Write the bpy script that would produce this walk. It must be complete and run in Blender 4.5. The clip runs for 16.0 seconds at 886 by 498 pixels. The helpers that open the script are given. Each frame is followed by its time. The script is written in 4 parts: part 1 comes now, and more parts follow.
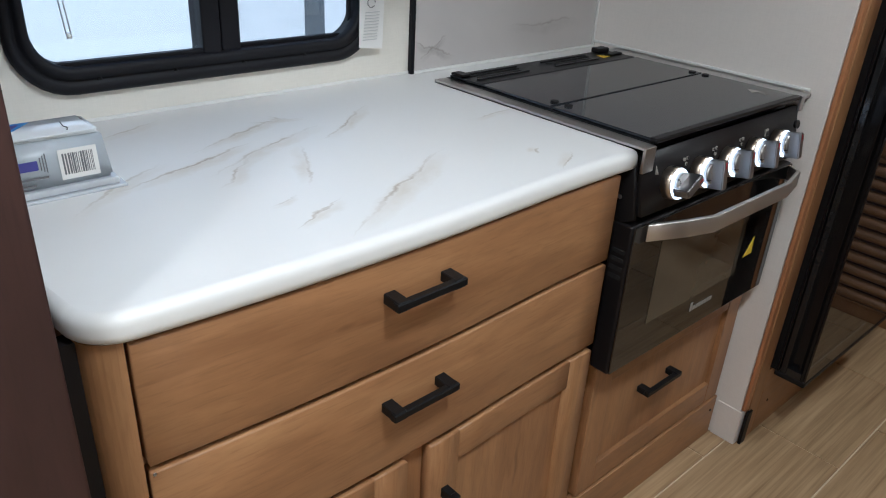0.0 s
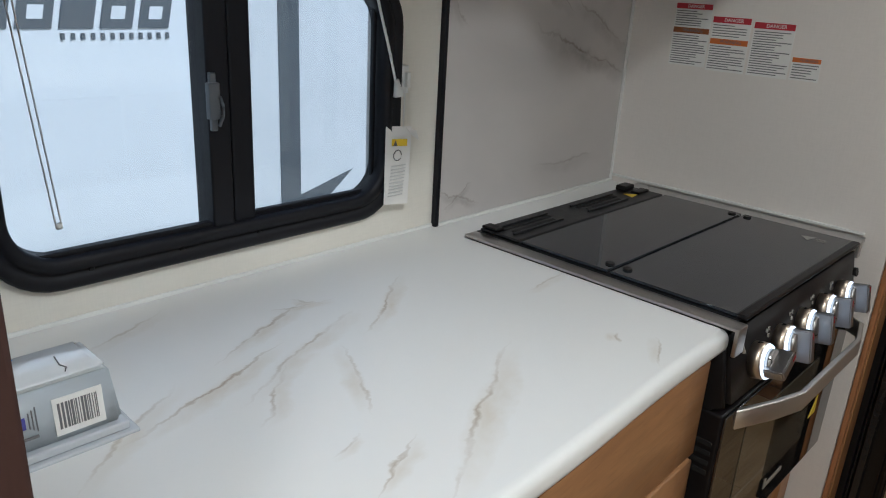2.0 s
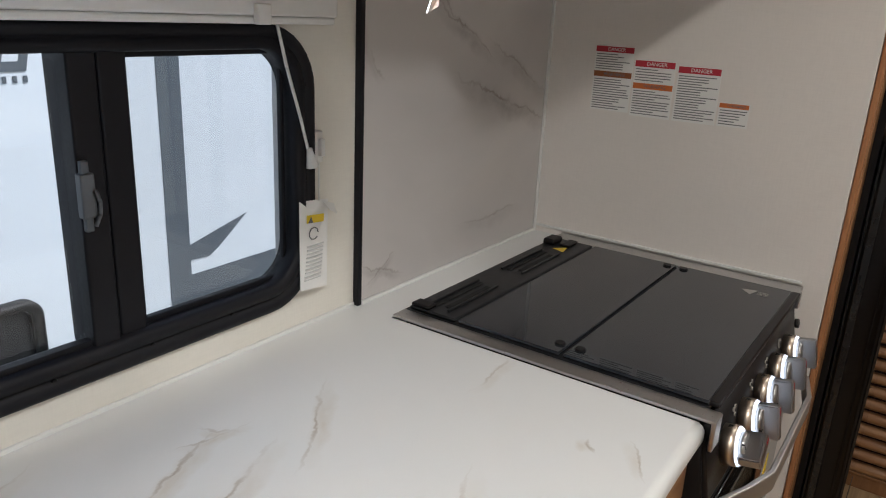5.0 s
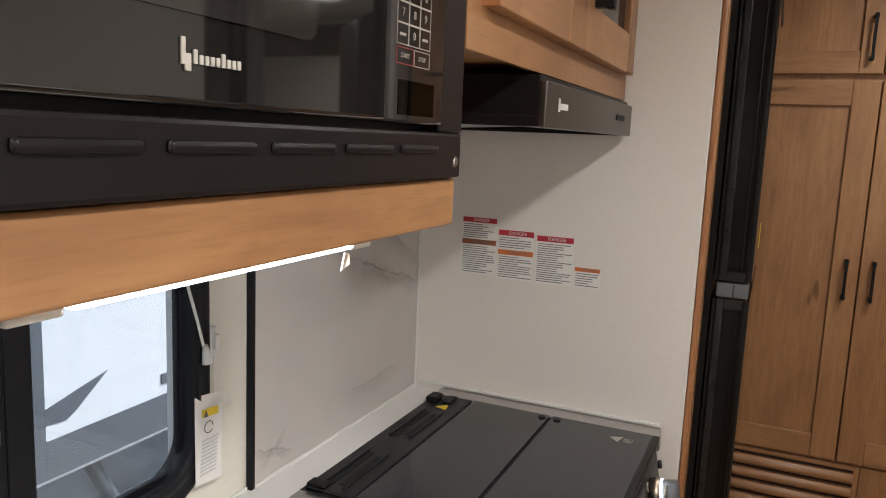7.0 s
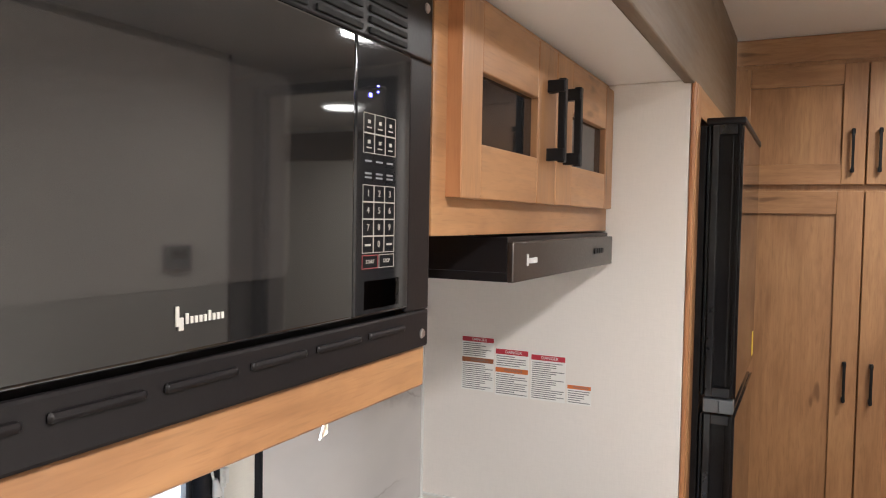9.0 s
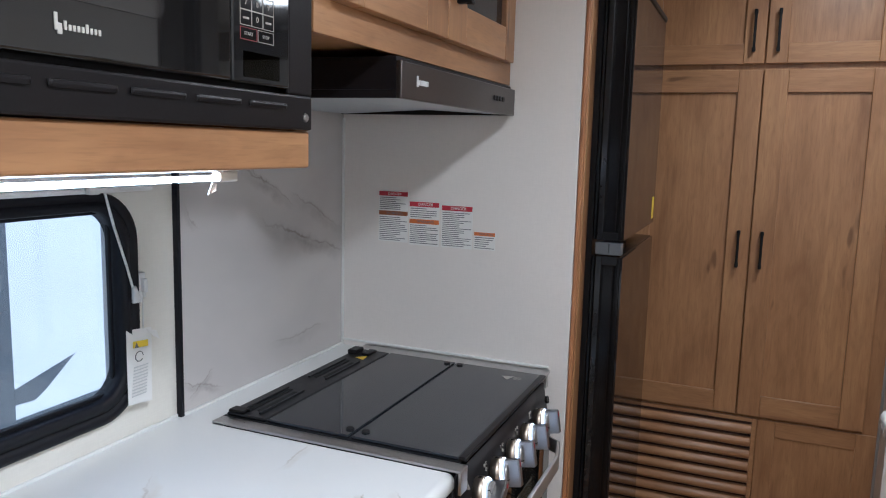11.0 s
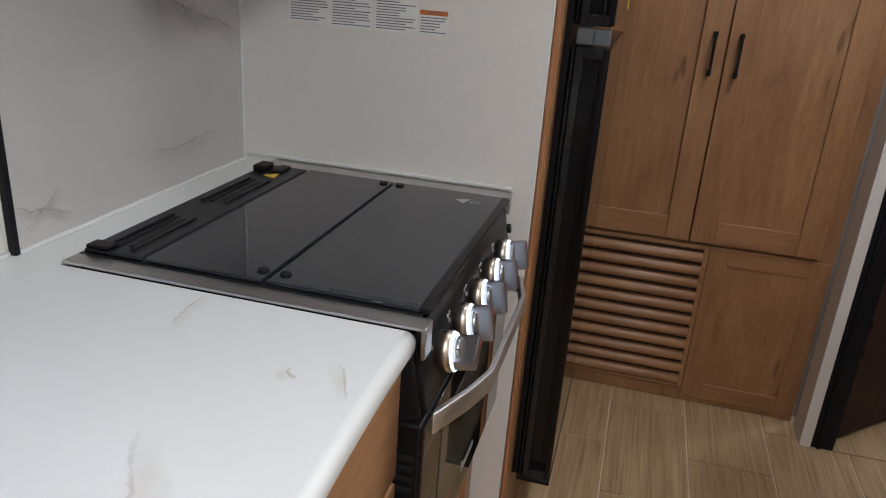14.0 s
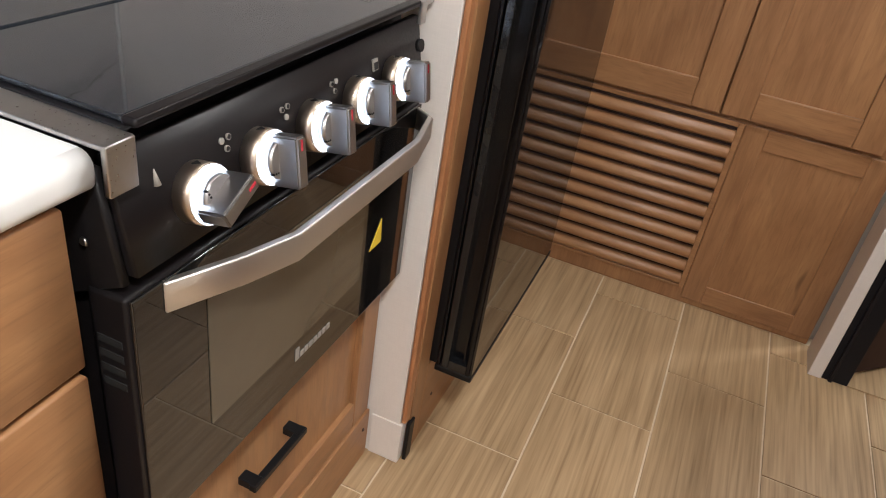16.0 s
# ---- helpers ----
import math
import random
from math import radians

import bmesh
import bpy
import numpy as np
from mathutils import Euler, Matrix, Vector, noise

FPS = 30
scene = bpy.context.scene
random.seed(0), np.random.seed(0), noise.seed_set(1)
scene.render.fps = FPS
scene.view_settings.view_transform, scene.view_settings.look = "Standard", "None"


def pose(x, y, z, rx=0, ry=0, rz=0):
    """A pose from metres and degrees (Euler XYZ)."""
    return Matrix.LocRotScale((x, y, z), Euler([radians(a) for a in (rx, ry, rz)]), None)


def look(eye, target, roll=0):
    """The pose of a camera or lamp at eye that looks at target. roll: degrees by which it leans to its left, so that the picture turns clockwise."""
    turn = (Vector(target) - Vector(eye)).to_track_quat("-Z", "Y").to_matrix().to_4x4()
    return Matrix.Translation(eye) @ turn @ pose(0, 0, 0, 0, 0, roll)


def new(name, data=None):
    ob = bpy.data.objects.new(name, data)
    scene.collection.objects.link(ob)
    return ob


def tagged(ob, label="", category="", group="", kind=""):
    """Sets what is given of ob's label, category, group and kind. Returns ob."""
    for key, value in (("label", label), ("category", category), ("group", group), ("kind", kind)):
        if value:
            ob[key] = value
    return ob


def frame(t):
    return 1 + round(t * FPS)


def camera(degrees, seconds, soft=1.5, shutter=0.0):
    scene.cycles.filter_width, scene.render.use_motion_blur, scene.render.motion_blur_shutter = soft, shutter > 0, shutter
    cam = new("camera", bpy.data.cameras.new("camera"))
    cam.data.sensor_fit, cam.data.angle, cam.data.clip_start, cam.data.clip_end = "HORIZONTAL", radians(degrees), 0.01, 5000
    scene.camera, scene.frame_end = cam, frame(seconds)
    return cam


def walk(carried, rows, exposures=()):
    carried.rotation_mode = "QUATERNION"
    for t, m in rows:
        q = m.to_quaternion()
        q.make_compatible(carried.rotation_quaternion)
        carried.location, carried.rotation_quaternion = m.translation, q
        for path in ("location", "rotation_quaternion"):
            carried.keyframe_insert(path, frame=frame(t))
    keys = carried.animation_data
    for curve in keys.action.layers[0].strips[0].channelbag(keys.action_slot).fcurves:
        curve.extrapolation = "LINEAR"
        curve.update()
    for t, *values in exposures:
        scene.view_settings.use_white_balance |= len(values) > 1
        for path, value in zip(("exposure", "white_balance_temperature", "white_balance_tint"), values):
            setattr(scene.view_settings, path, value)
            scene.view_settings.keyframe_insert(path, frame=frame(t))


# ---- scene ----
cam = camera(61.9, 16.0, soft=1.1)
PATH = [
    (0, (-0.001, 0.021, 1.256), (1.218, 1.327, 0.358), 3.3),
    (0.5, (0.0, 0.023, 1.266), (1.238, 1.354, 0.431), 2.9),
    (1, (0.01, 0.05, 1.292), (1.265, 1.414, 0.542), 2.5),
    (1.5, (0.013, 0.16, 1.306), (1.326, 1.5, 0.613), 3.0),
    (2, (0.038, 0.295, 1.314), (1.413, 1.579, 0.636), 3.2),
    (2.5, (0.039, 0.365, 1.317), (1.472, 1.581, 0.634), 3.9),
    (3, (0.109, 0.397, 1.292), (1.501, 1.657, 0.602), 4.2),
    (3.2, (0.153, 0.395, 1.296), (1.487, 1.709, 0.592), 3.5),
    (5.3, (0.115, 0.456, 1.371), (1.76, 1.428, 0.781), 2.7),
    (5.5, (0.089, 0.445, 1.38), (1.784, 1.34, 0.807), 2.7),
    (6, (0.064, 0.441, 1.387), (1.831, 1.232, 0.883), 2.7),
    (6.5, (0.064, 0.448, 1.421), (1.861, 1.225, 1.012), 2.6),
    (7, (0.06, 0.463, 1.469), (1.868, 1.265, 1.173), 2.4),
    (7.5, (0.066, 0.465, 1.518), (1.874, 1.299, 1.324), 2.0),
    (8, (0.062, 0.46, 1.564), (1.863, 1.323, 1.465), 1.2),
    (8.2, (0.053, 0.449, 1.587), (1.847, 1.33, 1.511), 1.1),
    (10.3, (-0.09, 0.221, 1.503), (1.71, 1.08, 1.356), 1.3),
    (10.5, (-0.087, 0.216, 1.481), (1.724, 1.044, 1.301), 1.4),
    (11, (-0.086, 0.216, 1.416), (1.742, 0.98, 1.14), 1.5),
    (11.5, (-0.077, 0.217, 1.372), (1.754, 0.942, 1.021), 1.6),
    (12, (-0.075, 0.215, 1.369), (1.752, 0.919, 0.961), 1.9),
    (12.5, (-0.051, 0.227, 1.362), (1.769, 0.9, 0.876), 2.1),
    (13, (0.027, 0.297, 1.319), (1.859, 0.863, 0.751), 2.8),
    (13.5, (0.127, 0.383, 1.292), (1.964, 0.836, 0.644), 3.8),
    (14, (0.234, 0.416, 1.291), (2.044, 0.874, 0.575), 4.1),
    (14.5, (0.439, 0.392, 1.265), (2.192, 0.917, 0.456), 5.5),
    (15, (0.583, 0.338, 1.216), (2.275, 0.907, 0.313), 7.0),
    (15.5, (0.618, 0.275, 1.179), (2.25, 0.841, 0.171), 8.5),
    (16, (0.619, 0.24, 1.144), (2.227, 0.776, 0.083), 9.4),
]
EXPOSURES = [
    (0, 0.3, 5050, 4), (1.0, 0.2, 5150, 4), (2.5, -0.08, 5350, 3), (3.2, -0.12, 5500, 4), (5.5, 0.15, 5650, 8), (6.5, 0.18, 5700, 9), (7, 0.5, 5800, 9), (7.5, 0.95, 5850, 9), (8.2, 1.15, 5950, 9),
    (10.3, 0.85, 4850, 8), (11, 0.52, 4900, 7), (12.5, 0.35, 5100, 7), (13.5, 0.25, 5300, 7), (14.5, 0.25, 5200, 7), (15, 0.42, 5350, 8), (15.5, 0.7, 5500, 9), (16, 1.15, 5550, 9),
]
walk(cam, [(t, look(eye, target, roll)) for t, eye, target, roll in PATH], EXPOSURES)

# ---- light ----
world = bpy.data.worlds.new("sky")
scene.world = world
world.use_nodes = True
_sky = world.node_tree.nodes.new("ShaderNodeTexSky")
_sky.sky_type, _sky.sun_disc = "NISHITA", False
_sky.sun_elevation, _sky.sun_rotation = radians(50), radians(135)
world.node_tree.links.new(_sky.outputs[0], world.node_tree.nodes["Background"].inputs[0])
world.node_tree.nodes["Background"].inputs[1].default_value = 0.15
sun_data = bpy.data.lights.new("sun", "SUN")
sun_data.energy, sun_data.angle, sun_data.color = 4.6, radians(12), (1, 0.97, 0.93)
sun = new("sun", sun_data)
sun.matrix_world = look((4, -2, 6), (1.0, 1.0, 1.0))
# The lamp at x -0.75 is an added, unseen one; its place is assumed.
PUCKS = [(0.34, -0.12), (-0.75, -0.12), (1.90, -0.06), (3.19, -1.04)]
PUCK_WATTS = [12.0, 10.0, 4.5, 7.0]
CEILING = 2.15
TUBE_STRENGTH = 27.0

# ---- materials ----
def tree(name):
    m = bpy.data.materials.new(name)
    m.use_nodes = True
    n, l = m.node_tree.nodes, m.node_tree.links
    return m, n, l, n["Principled BSDF"]


def put(l, node, socket, value):
    if hasattr(value, "node"):
        l.new(value, node.inputs[socket])
    else:
        node.inputs[socket].default_value = value


def noise_tex(n, l, scale, stretch=(1, 1, 1), detail=4.0, turn=(0, 0, 0), per_object=False, distortion=0.0):
    pos = n.new("ShaderNodeNewGeometry").outputs["Position"]
    mp = n.new("ShaderNodeMapping")
    l.new(pos, mp.inputs[0])
    mp.inputs["Rotation"].default_value = turn
    mp2 = n.new("ShaderNodeMapping")
    l.new(mp.outputs[0], mp2.inputs[0])
    mp2.inputs["Scale"].default_value = stretch
    out = mp2.outputs[0]
    if per_object:
        info, mul, add = n.new("ShaderNodeObjectInfo"), n.new("ShaderNodeMath"), n.new("ShaderNodeVectorMath")
        mul.operation = "MULTIPLY"
        l.new(info.outputs["Random"], mul.inputs[0])
        mul.inputs[1].default_value = 37.0
        l.new(out, add.inputs[0])
        l.new(mul.outputs[0], add.inputs[1])
        out = add.outputs[0]
    t = n.new("ShaderNodeTexNoise")
    l.new(out, t.inputs["Vector"])
    t.inputs["Scale"].default_value, t.inputs["Detail"].default_value, t.inputs["Distortion"].default_value = scale, detail, distortion
    return t.outputs[0]


def ramp(n, l, fac, stops):
    r = n.new("ShaderNodeValToRGB")
    e = r.color_ramp.elements
    while len(e) < len(stops):
        e.new(0.5)
    for k, (p, c) in zip(e, stops):
        k.position, k.color = p, (*c, 1) if len(c) == 3 else c
    l.new(fac, r.inputs[0])
    return r.outputs[0]


def mix(n, l, fac, a, b, mode="MIX"):
    m = n.new("ShaderNodeMix")
    m.data_type, m.blend_type = "RGBA", mode
    put(l, m, 0, fac)
    put(l, m, 6, a if hasattr(a, "node") else (*a, 1))
    put(l, m, 7, b if hasattr(b, "node") else (*b, 1))
    return m.outputs[2]


def bump(n, l, p, height, strength=0.2, distance=0.001):
    b = n.new("ShaderNodeBump")
    b.inputs["Strength"].default_value, b.inputs["Distance"].default_value = strength, distance
    l.new(height, b.inputs["Height"])
    l.new(b.outputs[0], p.inputs["Normal"])


def plain(name, color, rough=0.5, metal=0.0, vary=0.08, scale=60, relief=0.1, coat=0.0, spec=0.5):
    m, n, l, p = tree(name)
    big, fine = noise_tex(n, l, 3.0), noise_tex(n, l, scale)
    dark = tuple(c * (1 - vary) for c in color)
    lite = tuple(min(1, c * (1 + vary)) for c in color)
    c1 = ramp(n, l, big, [(0.3, dark), (0.7, lite)])
    put(l, p, "Base Color", mix(n, l, 0.35, c1, ramp(n, l, fine, [(0.3, dark), (0.7, lite)])))
    put(l, p, "Roughness", ramp(n, l, fine, [(0.2, (rough * 0.85,) * 3), (0.8, (min(1, rough * 1.15),) * 3)]))
    p.inputs["Metallic"].default_value, p.inputs["Coat Weight"].default_value, p.inputs["Specular IOR Level"].default_value = metal, coat, spec
    bump(n, l, p, fine, relief)
    return m


def wood(name, dark, mid, lite, axis="z", rough=0.38):
    m, n, l, p = tree(name)
    along = {"x": (0.07, 1, 1), "y": (1, 0.07, 1), "z": (1, 1, 0.07)}[axis]
    broad = {"x": (0.25, 1, 1), "y": (1, 0.25, 1), "z": (1, 1, 0.25)}[axis]
    grain = noise_tex(n, l, 70, along, 6, per_object=True, distortion=0.6)
    cloud = noise_tex(n, l, 9, broad, 5, per_object=True, distortion=0.9)
    knots = noise_tex(n, l, 21, broad, 2, per_object=True)
    pores = noise_tex(n, l, 320, along, 3, per_object=True)
    mottle = noise_tex(n, l, 34, broad, 6, per_object=True, distortion=1.2)
    c = ramp(n, l, cloud, [(0.22, dark), (0.48, mid), (0.78, lite)])
    c = mix(n, l, 0.36, c, ramp(n, l, grain, [(0.25, dark), (0.55, mid), (0.8, lite)]))
    c = mix(n, l, ramp(n, l, mottle, [(0.32, (0.30,) * 3), (0.54, (0.0,) * 3)]), c, dark)
    c = mix(n, l, ramp(n, l, pores, [(0.3, (0.25,) * 3), (0.48, (0.0,) * 3)]), c, tuple(v * 0.8 for v in dark))
    c = mix(n, l, ramp(n, l, knots, [(0.24, (0.7,) * 3), (0.3, (0.0,) * 3)]), c, tuple(v * 0.55 for v in dark))
    put(l, p, "Base Color", c)
    put(l, p, "Roughness", ramp(n, l, grain, [(0.2, (rough * 0.85,) * 3), (0.8, (rough * 1.2,) * 3)]))
    bump(n, l, p, grain, 0.12)
    return m


def marble(name, base, vein, turn, rough=0.22, amount=0.72, cloud_tint=(0.66, 0.65, 0.64), size=3.4):
    """White stone with broken, feathered veins that run along the local x axis."""
    m, n, l, p = tree(name)
    total = None
    for scale, stretch, width, much, cut in ((size, (0.16, 1, 0.8), 0.026, amount, 0.42), (size * 1.9, (0.15, 1, 0.8), 0.020, amount * 0.9, 0.47)):
        warp = noise_tex(n, l, scale, stretch, 8, turn, distortion=0.3)
        mask = noise_tex(n, l, scale * 1.1, (0.5, 1, 1), 3, turn)
        line = ramp(n, l, warp, [(0.5 - width, (0,) * 3), (0.499, (1,) * 3), (0.503, (0.32,) * 3), (0.5 + width * 2.6, (0,) * 3)])
        where = ramp(n, l, mask, [(cut, (0,) * 3), (cut + 0.12, (much,) * 3)])
        f = n.new("ShaderNodeMath")
        f.operation = "MULTIPLY"
        l.new(line, f.inputs[0]), l.new(where, f.inputs[1])
        if total is None:
            total = f.outputs[0]
        else:
            g = n.new("ShaderNodeMath")
            g.operation = "MAXIMUM"
            l.new(total, g.inputs[0]), l.new(f.outputs[0], g.inputs[1])
            total = g.outputs[0]
    soft = ramp(n, l, noise_tex(n, l, 3.0, (0.4, 1, 1), 4, turn, distortion=0.5), [(0.42, (0,) * 3), (0.8, (0.6,) * 3)])
    c = mix(n, l, soft, base, cloud_tint)
    put(l, p, "Base Color", mix(n, l, total, c, vein))
    p.inputs["Roughness"].default_value = rough
    bump(n, l, p, noise_tex(n, l, 300), 0.04)
    return m


def veined(name, base, veins, level, cloud_tint, dark, pale, rough=0.4):
    """White laminate with single feathered veins: rows of start, end and strength on a level (z) or upright (y) sheet."""
    m, n, l, p = tree(name)
    pos = n.new("ShaderNodeNewGeometry").outputs["Position"]
    for scale, much in ((6.0, 0.045), (28.0, 0.016), (110.0, 0.006)):
        t, sub, add = n.new("ShaderNodeTexNoise"), n.new("ShaderNodeVectorMath"), n.new("ShaderNodeVectorMath")
        t.inputs["Scale"].default_value, t.inputs["Detail"].default_value = scale, 2.0
        sub.operation, add.operation = "SUBTRACT", "MULTIPLY_ADD"
        l.new(t.outputs["Color"], sub.inputs[0])
        sub.inputs[1].default_value = (0.5, 0.5, 0.5)
        l.new(sub.outputs[0], add.inputs[0])
        add.inputs[1].default_value = (much,) * 3
        l.new(pos, add.inputs[2])
        pos = add.outputs[0]

    def blot(cx, cy, turn, half, wide):
        mp, size = n.new("ShaderNodeMapping"), n.new("ShaderNodeVectorMath")
        mp.vector_type = "TEXTURE"
        l.new(pos, mp.inputs["Vector"])
        if level is None:
            mp.inputs["Location"].default_value, mp.inputs["Rotation"].default_value = (cx, 1.193, cy), (0, -turn, 0)
            mp.inputs["Scale"].default_value = (half, 9, wide)
        else:
            mp.inputs["Location"].default_value, mp.inputs["Rotation"].default_value = (cx, cy, level), (0, 0, turn)
            mp.inputs["Scale"].default_value = (half, wide, 9)
        size.operation = "LENGTH"
        l.new(mp.outputs[0], size.inputs[0])
        return size.outputs["Value"]

    def most(values):
        total = values[0]
        for v in values[1:]:
            g = n.new("ShaderNodeMath")
            g.operation = "MAXIMUM"
            l.new(total, g.inputs[0]), l.new(v, g.inputs[1])
            total = g.outputs[0]
        return total

    cores, halos = [], []
    for x0, y0, x1, y1, much in veins:
        half, turn = math.hypot(x1 - x0, y1 - y0) / 2, math.atan2(y1 - y0, x1 - x0)
        cx, cy = (x0 + x1) / 2, (y0 + y1) / 2
        cores.append(ramp(n, l, blot(cx, cy, turn, half * 1.35, 0.0026 + 0.010 * half), [(0.0, (much,) * 3), (0.45, (much * 0.55,) * 3), (1.0, (0,) * 3)]))
        off = 0.006 + 0.03 * half
        halos.append(ramp(n, l, blot(cx + off * math.sin(turn), cy - off * math.cos(turn), turn, half * 1.25, 0.007 + 0.12 * half), [(0.0, (much * 0.95,) * 3), (0.55, (much * 0.45,) * 3), (1.0, (0,) * 3)]))
    broken = ramp(n, l, noise_tex(n, l, 24, detail=5), [(0.36, (0.25,) * 3), (0.54, (1,) * 3)])
    grain = ramp(n, l, noise_tex(n, l, 60, (0.5, 1, 1), 6, (0, 0, radians(-33))), [(0.3, (0.45,) * 3), (0.62, (1,) * 3)])
    soft = ramp(n, l, noise_tex(n, l, 3.0, (0.4, 1, 1), 4, (0, 0, radians(-33)), distortion=0.5), [(0.42, (0,) * 3), (0.8, (0.6,) * 3)])
    c = mix(n, l, soft, base, cloud_tint)
    for values, breakup, tone in ((halos, grain, pale), (cores, broken, dark)):
        f = n.new("ShaderNodeMath")
        f.operation = "MULTIPLY"
        l.new(most(values), f.inputs[0]), l.new(breakup, f.inputs[1])
        c = mix(n, l, f.outputs[0], c, tone)
    put(l, p, "Base Color", c)
    p.inputs["Roughness"].default_value = rough
    bump(n, l, p, noise_tex(n, l, 300), 0.04)
    return m


def linen(name, color, rough=0.55):
    """Wall film with a fine woven relief."""
    m, n, l, p = tree(name)
    up, across = noise_tex(n, l, 420, (1, 1, 0.12), 3), noise_tex(n, l, 420, (0.12, 0.12, 1), 3)
    big = noise_tex(n, l, 2.5, detail=3)
    weave = mix(n, l, 0.5, up, across)
    c = ramp(n, l, weave, [(0.35, tuple(v * 0.955 for v in color)), (0.6, color)])
    put(l, p, "Base Color", mix(n, l, ramp(n, l, big, [(0.4, (0,) * 3), (0.75, (0.5,) * 3)]), c, tuple(v * 0.94 for v in color)))
    p.inputs["Roughness"].default_value = rough
    bump(n, l, p, weave, 0.14)
    return m


def glass(name, tint=(1, 1, 1), rough=0.0, see=0.9, haze=(0.8, 0.85, 0.9), hazy=0.0):
    m, n, l, p = tree(name)
    n.remove(p)
    out = n["Material Output"]
    clear, shine, s1 = n.new("ShaderNodeBsdfTransparent"), n.new("ShaderNodeBsdfGlossy"), n.new("ShaderNodeMixShader")
    clear.inputs[0].default_value = (*[c * see for c in tint], 1)
    shine.inputs["Roughness"].default_value = rough
    s1.inputs[0].default_value = 0.045
    l.new(clear.outputs[0], s1.inputs[1]), l.new(shine.outputs[0], s1.inputs[2])
    last = s1.outputs[0]
    if hazy:
        d, s2 = n.new("ShaderNodeBsdfDiffuse"), n.new("ShaderNodeMixShader")
        d.inputs[0].default_value = (*haze, 1)
        s2.inputs[0].default_value = hazy
        l.new(last, s2.inputs[1]), l.new(d.outputs[0], s2.inputs[2])
        last = s2.outputs[0]
    l.new(last, out.inputs[0])
    return m


def glow(name, color, strength):
    m, n, l, p = tree(name)
    p.inputs["Base Color"].default_value = (0.9, 0.9, 0.9, 1)
    p.inputs["Emission Color"].default_value = (*color, 1)
    p.inputs["Emission Strength"].default_value = strength
    return m


def tile_mat(name):
    m, n, l, p = tree(name)
    streak = noise_tex(n, l, 130, (0.03, 1, 1), 5, per_object=True, distortion=0.2)
    broad = noise_tex(n, l, 28, (0.08, 1, 1), 3, per_object=True)
    info = n.new("ShaderNodeObjectInfo")
    c = ramp(n, l, streak, [(0.28, (0.22, 0.135, 0.064)), (0.5, (0.42, 0.285, 0.15)), (0.72, (0.56, 0.40, 0.23))])
    c = mix(n, l, 0.35, c, ramp(n, l, broad, [(0.3, (0.32, 0.215, 0.11)), (0.7, (0.50, 0.36, 0.205))]))
    c = mix(n, l, 0.5, c, ramp(n, l, info.outputs["Random"], [(0, (0.93,) * 3), (1, (1.0,) * 3)]), "MULTIPLY")
    put(l, p, "Base Color", c)
    put(l, p, "Roughness", ramp(n, l, streak, [(0.2, (0.36,) * 3), (0.8, (0.5,) * 3)]))
    bump(n, l, p, streak, 0.15)
    return m


W_DARK, W_MID, W_LITE = (0.186, 0.087, 0.037), (0.348, 0.178, 0.077), (0.468, 0.262, 0.117)
wood_z = wood("maple_upright", W_DARK, W_MID, W_LITE, "z")
wood_x = wood("maple_level", W_DARK, W_MID, W_LITE, "x")
wood_y = wood("maple_cross", W_DARK, W_MID, W_LITE, "y")
wood_edge = wood("maple_edge_band", (0.30, 0.12, 0.05), (0.42, 0.19, 0.08), (0.5, 0.25, 0.11), "z")
dark_wood = wood("dark_brown_wood", (0.026, 0.011, 0.009), (0.045, 0.019, 0.016), (0.06, 0.026, 0.021), "z", 0.55)
fascia_wood = wood("brown_fascia", (0.10, 0.065, 0.04), (0.15, 0.10, 0.06), (0.19, 0.13, 0.08), "x", 0.5)
counter_mat = veined("white_marble_laminate", (0.80, 0.80, 0.79), [
    (0.220, 0.870, 0.336, 0.963, 0.55), (0.296, 0.909, 0.473, 0.971, 0.9), (0.429, 0.994, 0.577, 1.071, 0.75), (0.416, 0.903, 0.597, 0.999, 0.7),
    (0.579, 1.086, 0.608, 1.047, 0.7), (0.609, 0.954, 0.745, 1.047, 0.75), (0.543, 0.913, 0.490, 0.805, 0.7), (0.390, 0.861, 0.458, 0.916, 0.6),
    (0.461, 0.663, 0.684, 0.784, 0.8), (0.861, 0.894, 0.964, 0.904, 0.45), (0.849, 0.723, 0.828, 0.707, 0.7), (0.866, 0.684, 0.811, 0.645, 0.65),
    (0.321, 1.108, 0.423, 1.156, 0.45), (0.396, 0.700, 0.478, 0.729, 0.75), (0.411, 0.764, 0.445, 0.771, 0.5), (0.545, 1.068, 0.615, 1.058, 0.7),
], 0.89, (0.70, 0.695, 0.69), (0.36, 0.29, 0.21), (0.62, 0.565, 0.48))
splash_mat = veined("grey_marble_panel", (0.57, 0.54, 0.525), [
    (1.178, 1.365, 1.345, 1.275, 0.8), (1.260, 1.240, 1.560, 1.140, 0.9), (1.350, 1.300, 1.570, 1.200, 0.6), (0.990, 0.955, 1.085, 0.920, 0.95),
    (1.000, 0.925, 1.060, 0.960, 0.8), (1.280, 0.963, 1.489, 0.965, 0.4), (1.000, 1.290, 1.030, 1.250, 0.5), (1.100, 1.440, 1.230, 1.340, 0.5),
], None, (0.36, 0.35, 0.365), (0.18, 0.14, 0.12), (0.31, 0.285, 0.28), 0.35)
island_mat = marble("pale_marble_laminate", (0.80, 0.80, 0.79), (0.42, 0.355, 0.27), (0, 0, radians(-33)), 0.4, 0.4)
white_wall = linen("white_wall_panel", (0.79, 0.745, 0.705))
cream_wall = linen("cream_wall_panel", (0.78, 0.75, 0.68))
